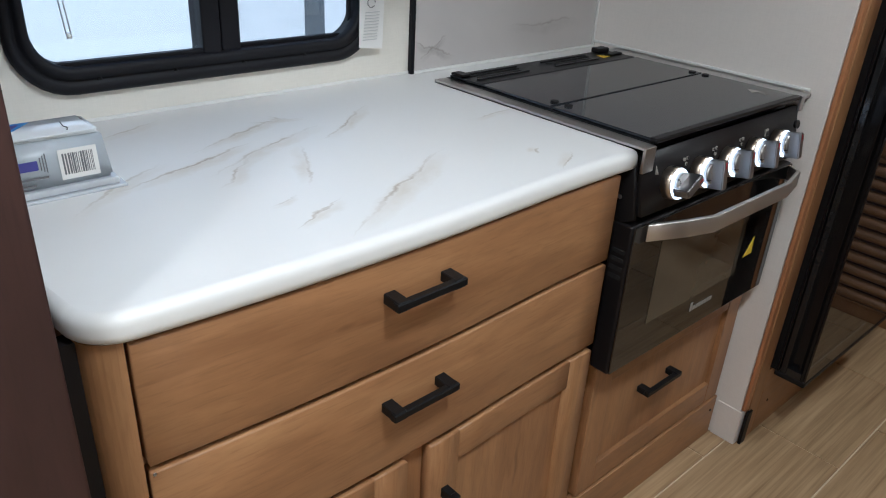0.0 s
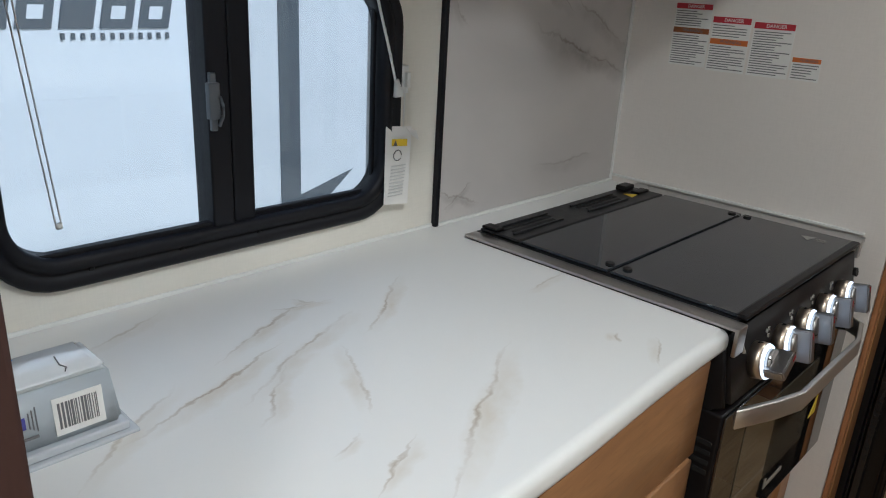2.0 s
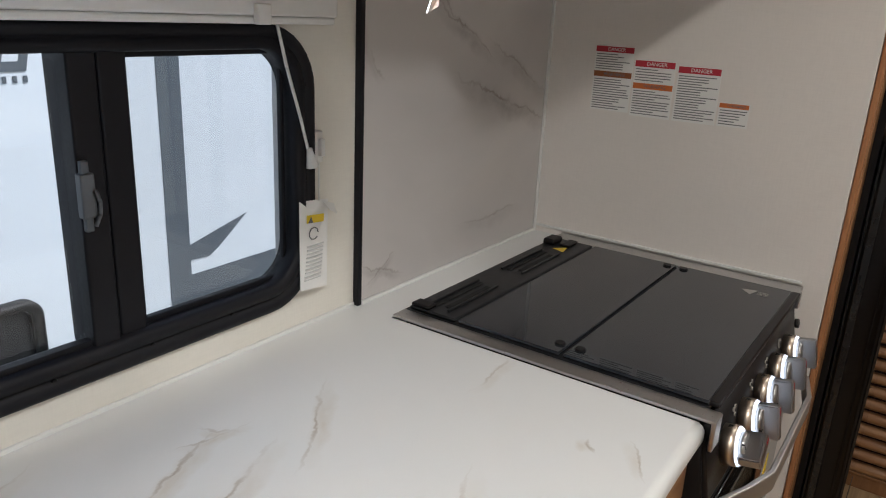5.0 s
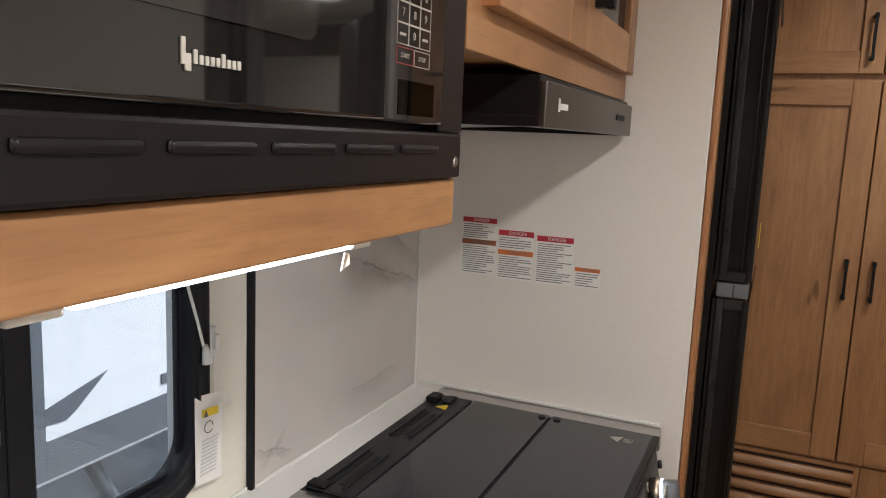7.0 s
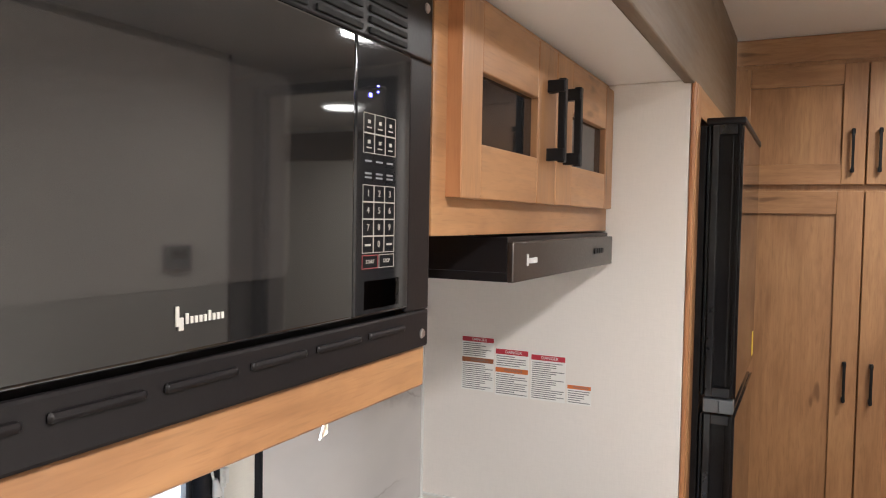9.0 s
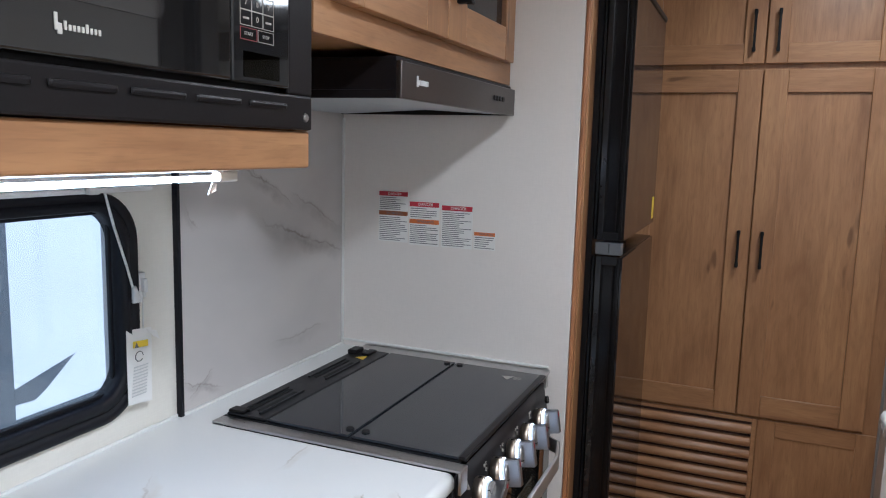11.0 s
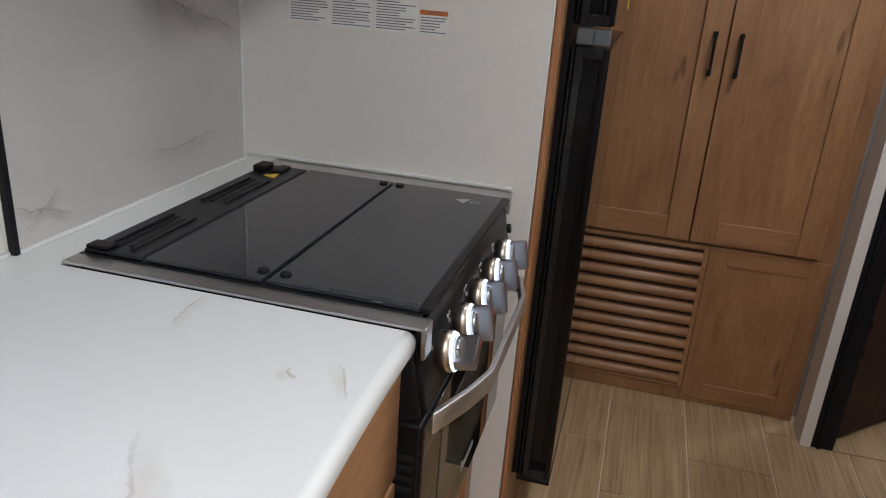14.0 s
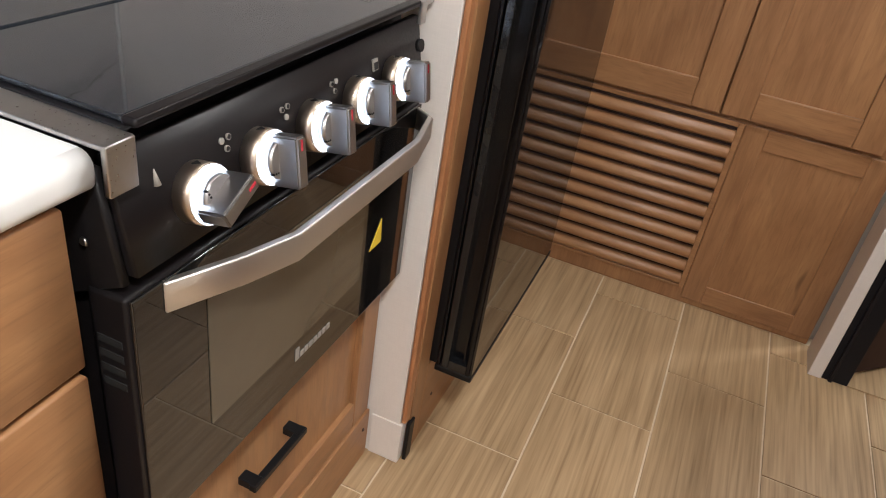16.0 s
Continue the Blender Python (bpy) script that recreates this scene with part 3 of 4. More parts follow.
for z0, z1 in ((0.702, 0.853), (0.535, 0.694)):
    d = part("drawer_front", bowed(DR0, DR1, z0, z1, 0.008, 0.02), wood_x, base, "flat bowed drawer front")
    zc = (z0 + z1) / 2 + 0.027
    xa, xb = 0.464, 0.578
    bar_pull(d, (xa, edge_y(xa) + 0.009, zc), (xb, edge_y(xb) + 0.009, zc), (0, -1, 0), 0.032)
for x0, x1, hx in ((0.1765, 0.515, 0.485), (0.560, 0.946, 0.592)):
    door = part("door", bowed(x0 + 0.055, x1 - 0.055, 0.165, 0.468, 0.018, 0.01, 0, 6), wood_z, base, "maple door with a sunk panel")
    part("stile", bowed(x0, x0 + 0.058, 0.11, 0.523, 0.008, 0.02, 0.003, 3), wood_z, door)
    part("stile", bowed(x1 - 0.058, x1, 0.11, 0.523, 0.008, 0.02, 0.003, 3), wood_z, door)
    part("rail", bowed(x0 + 0.058, x1 - 0.058, 0.465, 0.523, 0.0086, 0.02, 0.003, 6), wood_x, door)
    part("rail", bowed(x0 + 0.058, x1 - 0.058, 0.11, 0.168, 0.0086, 0.02, 0.003, 6), wood_x, door)
    bar_pull(door, (hx, edge_y(hx) + 0.009, 0.43), (hx, edge_y(hx) + 0.009, 0.31), (0, -1, 0), 0.032)
screw(base, (0.179, edge_y(0.179) + 0.006, 0.694), (0, -1, 0), 0.002, steel)

# ---- cabinet under the range ----
under = thing("range_cabinet", (1.27, 0.9, 0), "maple cabinet with one pull-out drawer under the range", "cabinet")
part("body", boxes([(0.962, PART_X - 0.003, 0.672, 1.15, 0.1, 0.462)]), wood_z, under)
part("kick_board", box(0.96, PART_X - 0.008, 0.648, 0.67, 0, 0.118, 0.002), wood_x, under)
d = shaker(under, "drawer_front", "y", 0.671, 1.0, 1.560, 0.124, 0.452, 0.058, 0.02, -1, label="framed maple drawer front")
bar_pull(d, (1.165, 0.655, 0.322), (1.292, 0.655, 0.322), (0, -1, 0), 0.03)
screw(under, (1.54, 0.647, 0.085), (0, -1, 0), 0.004, dark_wood)

# ---- range ----
RX0, RX1, RB = 0.973, 1.533, 1.118
oven = thing("gas_range", (1.25, 0.86, 0.46), "black built-in gas range with glass lid and lit steel knobs", "range")
part("body", boxes([(RX0 + 0.012, RX1 - 0.004, 0.655, 1.10, 0.464, 0.885)]), black_enamel, oven)
part("side_trim", boxes([(RX0, RX0 + 0.03, 0.618, RB, TOP + 0.001, TOP + 0.006), (RX0, RX0 + 0.029, 0.616, 0.622, TOP - 0.036, TOP + 0.006)], 0.0015), steel, oven, "brushed steel side trim")
part("side_trim", boxes([(RX1 - 0.012, PART_X - 0.005, 0.626, RB, TOP + 0.001, TOP + 0.010), (RX1 - 0.012, RX1 + 0.004, 0.622, 0.628, TOP - 0.02, TOP + 0.010)], 0.0015), steel, oven, "brushed steel side trim")
part("hob_frame", boxes([(RX0 + 0.03, RX1 - 0.012, 0.634, RB, TOP + 0.0005, TOP + 0.006)], 0.002), hob_frame, oven)
vent = part("rear_vent", boxes([(RX0 + 0.035, RX1 - 0.016, 1.024, RB - 0.006, TOP + 0.006, TOP + 0.012)], 0.003), hob_frame, oven, "slotted black rear vent")
for x in (1.10, 1.335):
    part("slot", boxes([(x - 0.062, x + 0.062, 1.054, 1.064, TOP + 0.0122, TOP + 0.0136), (x - 0.072, x + 0.072, 1.074, 1.082, TOP + 0.0122, TOP + 0.0136)], 0.0006), vent_dark, vent)
    part("slot_lip", boxes([(x - 0.075, x + 0.075, 1.047, 1.051, TOP + 0.012, TOP + 0.0155), (x - 0.078, x + 0.078, 1.087, 1.092, TOP + 0.012, TOP + 0.016)], 0.001), hob_frame, vent)
part("hinge_block", boxes([(RX1 - 0.075, RX1 - 0.035, 1.085, 1.11, TOP + 0.012, TOP + 0.024), (RX1 - 0.07, RX1 - 0.022, 1.055, 1.075, TOP + 0.012, TOP + 0.017)], 0.004), black_satin, vent)
part("hinge_block", boxes([(RX0 + 0.036, RX0 + 0.06, 1.075, 1.11, TOP + 0.012, TOP + 0.018)], 0.003), black_satin, vent)
part("warning_mark", prism([(1.43, 1.05, TOP + 0.0125), (1.462, 1.056, TOP + 0.0125), (1.44, 1.078, TOP + 0.0125)], (0, 0, 0.0006)), yellow_ink, vent, "yellow warning triangle")
lid_a = part("glass_lid", box(RX0 + 0.036, RX1 - 0.016, 0.847, 1.019, TOP + 0.007, TOP + 0.0125, 0.002), hob_glass, oven, "grey glass folding lid")
lid_b = part("glass_lid", box(RX0 + 0.036, RX1 - 0.016, 0.636, 0.841, TOP + 0.007, TOP + 0.0125, 0.002), hob_glass, oven, "grey glass folding lid")
part("lid_edge", box(RX0 + 0.036, RX1 - 0.016, 0.622, 0.637, TOP + 0.0055, TOP + 0.0132, 0.003), black_enamel, lid_b)
for lid, y in ((lid_a, 0.859), (lid_b, 0.827)):
    for x in (1.037, 1.497):
        part("rivet", rod((x, y, TOP + 0.0125), (x, y, TOP + 0.0155), 0.0085, 14, 0.007), black_satin, lid)
part("hot_mark", prism([(1.445, 0.693, TOP + 0.0127), (1.475, 0.685, TOP + 0.0127), (1.466, 0.712, TOP + 0.0127)], (0, 0, 0.0003)), key_ink, lid_b, "pale hot-surface triangle")
part("hot_lines", boxes([(1.452 + 0.005 * k, 1.454 + 0.005 * k, 0.665, 0.683, TOP + 0.0127, TOP + 0.013) for k in range(4)]), key_ink, lid_b)
# sloping control panel
panel = part("control_panel", prism([(RX0 + 0.012, 0.640, 0.879), (RX0 + 0.012, 0.631, 0.879), (RX0 + 0.012, 0.612, 0.777), (RX0 + 0.012, 0.655, 0.777)], (RX1 - RX0 - 0.01, 0, 0), 0.003, 2), black_enamel, oven)
part("side_cheek", prism([(RX0 + 0.002, 0.68, 0.872), (RX0 + 0.002, 0.634, 0.872), (RX0 + 0.002, 0.617, 0.772), (RX0 + 0.002, 0.68, 0.74)], (0.010, 0, 0), 0.003, 2), black_satin, oven)
screw(oven, (RX0 + 0.001, 0.65, 0.805), (-1, 0, 0), 0.0045, steel)
tilt = Vector((0, -0.983, 0.183))
up_panel = Vector((0, 0.183, 0.983))
for k, x in enumerate((1.067, 1.158, 1.252, 1.347, 1.443)):
    c = Vector((x, 0.6195, 0.819))
    r = 0.028
    knob = part("knob", rod(c, c + tilt * 0.0185, r, 28, r * 0.98), bronze_steel, oven, "steel knob with a white lit ring")
    part("lit_ring", rod(c + tilt * 0.0185, c + tilt * 0.0215, r * 0.95, 28, r * 0.9), led_ring, knob, "glowing white ring")
    part("knob_face", rod(c + tilt * 0.0215, c + tilt * 0.030, r * 0.73, 24, r * 0.68), knob_steel, knob)
    a = radians(-66 if k == 0 else -6)
    u = up_panel * math.cos(a) + Vector((1, 0, 0)) * math.sin(-a)
    s = u.cross(tilt)
    grip = bmesh.new()
    bmesh.ops.create_cube(grip, size=1)
    m = Matrix((s * 0.016, u * 0.05, tilt * 0.03)).transposed().to_4x4()
    m.translation = c + tilt * 0.036 - u * 0.001
    bmesh.ops.transform(grip, matrix=m, verts=grip.verts)
    bmesh.ops.recalc_face_normals(grip, faces=grip.faces[:])
    bmesh.ops.bevel(grip, geom=grip.edges[:], offset=0.002, segments=2, affect="EDGES")
    part("grip", grip, knob_steel, knob, "chrome grip bar")
    for side in (-1, 1):
        for j in range(3):
            q = c + tilt * 0.0265 + s * (side * (0.0105 + 0.0035 * j)) - u * 0.011
            part("flute", rod(q, q + tilt * 0.0040, 0.0011, 8), black_satin, knob)
    part("mark", prism([c + tilt * 0.0505 + u * 0.021 + s * 0.0016, c + tilt * 0.0505 + u * 0.021 - s * 0.0016, c + tilt * 0.0505 + u * 0.010 - s * 0.0016, c + tilt * 0.0505 + u * 0.010 + s * 0.0016], tilt * 0.0006), red_ink, knob)
    part("pointer", prism([c + tilt * 0.006 + up_panel * (r * 0.98) + Vector((0.004, 0, 0)), c + tilt * 0.006 + up_panel * (r * 0.98) - Vector((0.004, 0, 0)), c + tilt * 0.013 + up_panel * (r * 0.975)], up_panel * 0.001), black_satin, knob)
    g = c + Vector((-0.043, 0, 0)) + up_panel * 0.028
    sym = bmesh.new()
    if k in (1, 2, 3):
        holes = bmesh.new()
        for j, (dx, dz) in enumerate(((-0.0048, 0.003), (0.0048, 0.004), (0.001, -0.006))):
            q = g + Vector((dx, 0, 0)) + up_panel * dz
            rod(q, q + tilt * 0.0020, 0.0031, 12, bm=sym)
            if j != (0, 2, 1)[k - 1]:
                rod(q, q + tilt * 0.0023, 0.0023, 12, bm=holes)
        part("symbol_hole", holes, black_enamel, panel)
    elif k == 0:
        rod(g - up_panel * 0.006 + Vector((0.004, 0, 0)), g + up_panel * 0.008 + Vector((0.004, 0, 0)), 0.0036, 10, 0.0005, bm=sym)
    else:
        sym = prism([g + Vector((-0.006, 0, 0)) + up_panel * 0.007, g + Vector((0.006, 0, 0)) + up_panel * 0.007, g + Vector((0.006, 0, 0)) - up_panel * 0.007, g + Vector((-0.006, 0, 0)) - up_panel * 0.007], tilt * 0.0025)
        part("symbol_hole", prism([g + Vector((-0.0048, 0, 0)) + up_panel * 0.003, g + Vector((0.0048, 0, 0)) + up_panel * 0.003, g + Vector((0.0048, 0, 0)) - up_panel * 0.0058, g + Vector((-0.0048, 0, 0)) - up_panel * 0.0058], tilt * 0.0029), black_enamel, panel)
    part("symbol", sym, key_ink, panel, "pale printed burner symbol")
part("ignition_button", rod((1.516, 0.6205, 0.845), Vector((1.516, 0.6205, 0.845)) + tilt * 0.006, 0.0085, 18), black_satin, panel)
# oven door
DOOR_Y, DZ0, DZ1 = 0.610, 0.468, 0.762
door = part("oven_door", box(RX0, RX1 + 0.002, DOOR_Y + 0.004, 0.654, DZ0, DZ1, 0.004), black_enamel, oven, "black glass drop-down oven door")
part("door_glass", box(RX0 + 0.003, RX1 - 0.001, DOOR_Y, DOOR_Y + 0.004, DZ0 + 0.002, DZ1 - 0.002, 0.0012), appliance_glass, door)
part("oven_window", box(1.066, 1.383, DOOR_Y - 0.0012, DOOR_Y, 0.545, 0.715), oven_glass, door, "smoked brown viewing window")
part("vent_slots", boxes([(RX0 - 0.0006, RX0 + 0.002, 0.622, 0.648, 0.66 + 0.016 * k, 0.668 + 0.016 * k) for k in range(4)], 0.0005), vent_dark, door)
part("warning_mark", prism([(1.408, DOOR_Y, 0.578), (1.442, DOOR_Y, 0.578), (1.438, DOOR_Y, 0.618)], (0, -0.0008, 0)), yellow_ink, door, "yellow warning triangle")
part("badge", boxes([(1.225 + 0.0105 * k, 1.233 + 0.0105 * k, DOOR_Y - 0.0012, DOOR_Y, 0.512, 0.512 + (0.019 if k == 0 else 0.009)) for k in range(8)], 0.0004), key_ink, door, "small silver badge")
hp = [(1.012, 0.608), (1.085, 0.578), (1.145, 0.560), (1.42, 0.560), (1.50, 0.578), (1.522, 0.608)]
bar = prism([(x, y, 0.727) for x, y in hp] + [(x, y + 0.009, 0.727) for x, y in hp[::-1]], (0, 0, 0.032), 0.002, 2)
part("oven_handle", bar, handle_steel, door, "brushed steel bar handle with bent ends")

# ---- microwave cabinet ----
MY = 0.758
mc = thing("microwave_cabinet", (0.4, 0.98, 1.383), "maple wall cabinet holding the microwave", "cabinet")
part("bottom_board", box(-0.1, 0.747, MY, 1.195, 1.383, 1.43, 0.003), wood_x, mc)
part("side_board", box(0.72, 0.747, MY + 0.001, 1.195, 1.4303, 1.866, 0.002), wood_z, mc)
part("side_board", box(-0.1, -0.08, MY + 0.001, 1.195, 1.4303, 1.866, 0.002), wood_z, mc)
part("top_board", box(-0.08, 0.72, MY + 0.001, 1.195, 1.835, 1.866, 0.002), wood_x, mc)
mw = thing("microwave", (0.4, 0.95, 1.431), "black built-in microwave with a vented trim frame", "microwave")
part("body", box(-0.06, 0.70, 0.77, 1.15, 1.44, 1.825), black_satin, mw)
rim = part("trim_frame", boxes([(-0.07, 0.742, 0.7505, 0.757, 1.4315, 1.474), (-0.07, 0.742, 0.7505, 0.757, 1.752, 1.832), (0.690, 0.742, 0.7505, 0.757, 1.474, 1.752), (-0.07, -0.02, 0.7505, 0.757, 1.474, 1.752)], 0.003), trim_satin, mw, "satin black trim frame")
for k in range(8):
    x = 0.647 - 0.0867 * k
    part("louvre", box(x - 0.0355, x + 0.0355, 0.7465, 0.752, 1.4555, 1.4625, 0.0028), trim_satin, rim)
for k in range(8):
    x = 0.6425 - 0.0866 * k
    part("vent", boxes([(x - 0.0365, x + 0.0365, 0.7475, 0.7515, 1.757 + 0.0105 * j, 1.763 + 0.0105 * j) for j in range(6)], 0.001), vent_dark, rim)
for x, z in ((0.727, 1.447), (0.727, 1.812)):
    screw(rim, (x, 0.7505, z), (0, -1, 0), 0.006, steel)
mdoor = part("door", box(-0.018, 0.578, 0.746, 0.769, 1.480, 1.752, 0.004), appliance_glass, mw, "glossy black microwave door")
part("mesh_window", prism([(x, 0.746, z) for x, z in rounded(0.075, 0.479, 1.5275, 1.69, 0.012)], (0, -0.0012, 0)), plain("microwave_mesh", (0.024, 0.022, 0.021), 0.045, vary=0.3, scale=700, relief=0.0, spec=1.0), mdoor)
part("badge", boxes([(0.357, 0.360, 0.7446, 0.746, 1.501, 1.515), (0.3595, 0.364, 0.7446, 0.746, 1.498, 1.507)] + [(0.366 + 0.0043 * k, 0.3688 + 0.0043 * k, 0.7446, 0.746, 1.502, 1.5095 if k in (0, 5) else 1.507) for k in range(9)], 0.0004), badge_silver, mdoor, "small silver badge")
cp = part("control_panel", box(0.581, 0.6885, 0.748, 0.769, 1.480, 1.752, 0.003), black_glass, mw)
part("clock_digits", boxes([(0.604, 0.608, 0.7468, 0.748, 1.695, 1.699), (0.619, 0.621, 0.7468, 0.748, 1.701, 1.703), (0.619, 0.621, 0.7468, 0.748, 1.707, 1.7085)]), blue_led, cp, "blue clock digits")


def outline_box(x0, x1, z0, z1, y, w=0.0007):
    return boxes([(x0, x1, y - 0.0005, y, z0, z0 + w), (x0, x1, y - 0.0005, y, z1 - w, z1), (x0, x0 + w, y - 0.0005, y, z0 + w, z1 - w), (x1 - w, x1, y - 0.0005, y, z0 + w, z1 - w)])


KY = 0.748
for j in range(2):
    for i in range(3):
        x, z = 0.5945 + 0.0205 * i, 1.660 - 0.0195 * j
        key = part("button", outline_box(x, x + 0.0205, z, z + 0.0195, KY), key_ink, cp)
        part("pictogram", boxes([(x + 0.008, x + 0.0125, KY - 0.0005, KY, z + 0.0095, z + 0.013), (x + 0.006, x + 0.0145, KY - 0.0005, KY, z + 0.0048, z + 0.0062)]), key_ink, key)
part("small_print", boxes([(0.598 + 0.0205 * i, 0.610 + 0.0205 * i, KY - 0.0005, KY, z, z + 0.0018) for i in range(3) for z in (1.632, 1.620, 1.616)]), ink, cp)
for j, row in enumerate(("123", "456", "789", "-0-")):
    for i, ch in enumerate(row):
        x, z = 0.5945 + 0.0205 * i, 1.593 - 0.0168 * j
        key = part("button", outline_box(x, x + 0.0205, z, z + 0.0168, KY), key_ink, cp)
        if ch == "-":
            part("print", boxes([(x + 0.005, x + 0.0155, KY - 0.0006, KY, z + 0.007, z + 0.0092)]), key_ink, key)
        else:
            part("digit", text(ch, 0.0068, (x + 0.0102, KY - 0.0004, z + 0.0084), (1, 0, 0), (0, 0, 1)), key_ink, key)
for x, word, ink_of in ((0.5945, "START", key_red), (0.626, "STOP", key_ink)):
    key = part("button", outline_box(x, x + 0.030, 1.5272, 1.5407, KY), ink_of, cp)
    part("word", text(word, 0.004, (x + 0.015, KY - 0.0004, 1.534), (1, 0, 0), (0, 0, 1)), key_ink, key)
part("film", box(0.600, 0.667, KY - 0.0006, KY, 1.487, 1.515), smoked_pane, cp, "crinkled protective film")

# ---- cabinet over the range ----
uc = thing("wall_cabinet", (1.16, 0.98, 1.557), "maple wall cabinet with two smoked glass doors", "cabinet")
part("body", boxes([(0.748, PART_X - 0.003, MY + 0.001, 1.192, 1.568, 1.866)]), wood_y, uc)
part("face_rail", box(0.748, PART_X - 0.004, MY - 0.006, MY + 0.001, 1.557, 1.866, 0.001), wood_x, uc)
for x0, x1, hx in ((0.785, 1.146, 1.105), (1.149, 1.530, 1.192)):
    y0, y1, z0, z1 = 0.732, 0.752, 1.603, 1.848
    gx0, gx1, gz0, gz1 = x0 + 0.06, x1 - 0.088, 1.672, 1.762
    if x0 > 1:
        gx0, gx1 = x0 + 0.088, x1 - 0.06
    d = part("door", box(x0, gx0, y0, y1, z0, z1, 0.002), wood_z, uc, "small maple door with a smoked glass pane")
    part("stile", box(gx1, x1, y0, y1, z0, z1, 0.002), wood_z, d)
    part("rail", box(gx0, gx1, y0 + 0.0006, y1, gz1, z1, 0.002), wood_x, d)
    part("rail", box(gx0, gx1, y0 + 0.0006, y1, z0, gz0, 0.002), wood_x, d)
    part("pane", box(gx0 - 0.003, gx1 + 0.003, y0 + 0.012, y0 + 0.015, gz0 - 0.003, gz1 + 0.003), black_glass, d, "smoked glass pane")
    bar_pull(d, (hx, 0.733, 1.668), (hx, 0.733, 1.798), (0, -1, 0), 0.03, 0.012)
part("edge_band", box(0.7835, 0.7848, 0.7325, 0.752, 1.604, 1.847), wood_edge, uc)

# ---- range hood ----
hood = thing("range_hood", (1.25, 0.95, 1.49), "slim black range hood with a dark steel front", "range hood")
part("body", box(0.966, 1.546, 0.742, 1.18, 1.502, 1.553, 0.001), black_enamel, hood)
for x in (0.966, 1.5405):
    part("side_lip", box(x, x + 0.0055, 0.742, 1.18, 1.4885, 1.5018, 0.001), black_enamel, hood)
hf = part("front_panel", box(0.965, 1.548, 0.732, 0.742, 1.488, 1.546, 0.002), hood_steel, hood, "dark brushed steel front")
part("switch_panel", boxes([(1.40 + 0.018 * k, 1.414 + 0.018 * k, 0.7295, 0.732, 1.514, 1.524) for k in range(4)], 0.002), black_satin, hf)
part("badge", boxes([(1.02, 1.026, 0.7308, 0.732, 1.51, 1.527)] + [(1.028 + 0.0055 * k, 1.032 + 0.0055 * k, 0.7308, 0.732, 1.513, 1.521) for k in range(7)]), pale_ink, hf, "small silver badge")
part("underside", prism([(0.972, 0.743, 1.4895), (0.972, 0.95, 1.500), (0.972, 1.17, 1.4895), (0.972, 1.17, 1.5015), (0.972, 0.743, 1.5015)], (0.568, 0, 0)), hood_under, hood)
part("filter_box", box(0.99, 1.14, 1.06, 1.185, 1.455, 1.489, 0.008), black_satin, hood)

# ---- tube light under the microwave ----
tl = thing("tube_light", (0.48, 0.81, 1.383), "slim white LED tube light, switched on", "tube light")
part("base_rail", box(0.29, 0.66, 0.802, 0.810, 1.3795, 1.383, 0.001), white_plastic, tl)
part("tube", box(0.335, 0.618, 0.800, 0.812, 1.3685, 1.3745, 0.002), led_tube, tl, "glowing white LED tube")
for x in (0.312, 0.638):
    part("end_cap", box(x - 0.017, x + 0.017, 0.800, 0.813, 1.3665, 1.379, 0.003), white_plastic, tl)
part("pull_tape", prism([(0.604, 0.797, 1.367), (0.611, 0.797, 1.366), (0.604, 0.792, 1.358), (0.599, 0.794, 1.355), (0.593, 0.794, 1.353), (0.597, 0.795, 1.358)], (0, 0.001, 0)), white_plastic, tl)
part("junction_box", box(0.22, 0.286, 0.798, 0.82, 1.370, 1.383, 0.003), white_plastic, tl)

# ---- blind, cords, tag ----
blind = thing("window_blind", (0.56, 1.17, 1.335), "raised white window blind under the cabinet", "blind")
part("head_rail", box(0.23, 0.885, 1.155, 1.19, 1.338, 1.378, 0.003), white_plastic, blind)
part("bottom_rail", box(0.232, 0.883, 1.158, 1.186, 1.3285, 1.3375, 0.003), white_plastic, blind)
part("bracket", boxes([(0.742, 0.762, 1.146, 1.156, 1.328, 1.352)], 0.002), white_plastic, blind)
cord = thing("pull_cord", (0.872, 1.18, 1.17), "white blind cord hooked to a cleat", "cord")
part("string", tube_along([(0.790, 1.172, 1.340), (0.812, 1.176, 1.275), (0.838, 1.178, 1.205), (0.853, 1.179, 1.158)], 0.0022, 6), white_plastic, cord)
part("string", tube_along([(0.878, 1.184, 1.16), (0.878, 1.185, 1.085)], 0.0012, 6), white_plastic, cord)
part("toggle", rod((0.853, 1.178, 1.165), (0.857, 1.176, 1.138), 0.004, 8, 0.009), white_plastic, cord)
part("cleat", boxes([(0.872, 0.886, 1.184, 1.2, 1.14, 1.185), (0.875, 0.883, 1.176, 1.186, 1.15, 1.175)], 0.002), white_plastic, cord)
tag = thing("warning_tag", (0.866, 1.183, 1.09), "white paper warning tag with a yellow heading", "tag")
part("sheet", prism([(0.839, 1.184, 1.090), (0.898, 1.186, 1.084), (0.888, 1.179, 0.953), (0.832, 1.177, 0.960)], (0, 0.0008, 0)), paper, tag)
part("heading", prism([(0.851, 1.1815, 1.068), (0.886, 1.1825, 1.0645), (0.885, 1.182, 1.053), (0.850, 1.181, 1.0565)], (0, 0.0004, 0)), yellow_ink, tag, "yellow heading bar")
part("warning_mark", prism([(0.853, 1.1808, 1.0565), (0.862, 1.1808, 1.0555), (0.858, 1.1808, 1.0655)], (0, -0.0005, 0)), ink, tag)
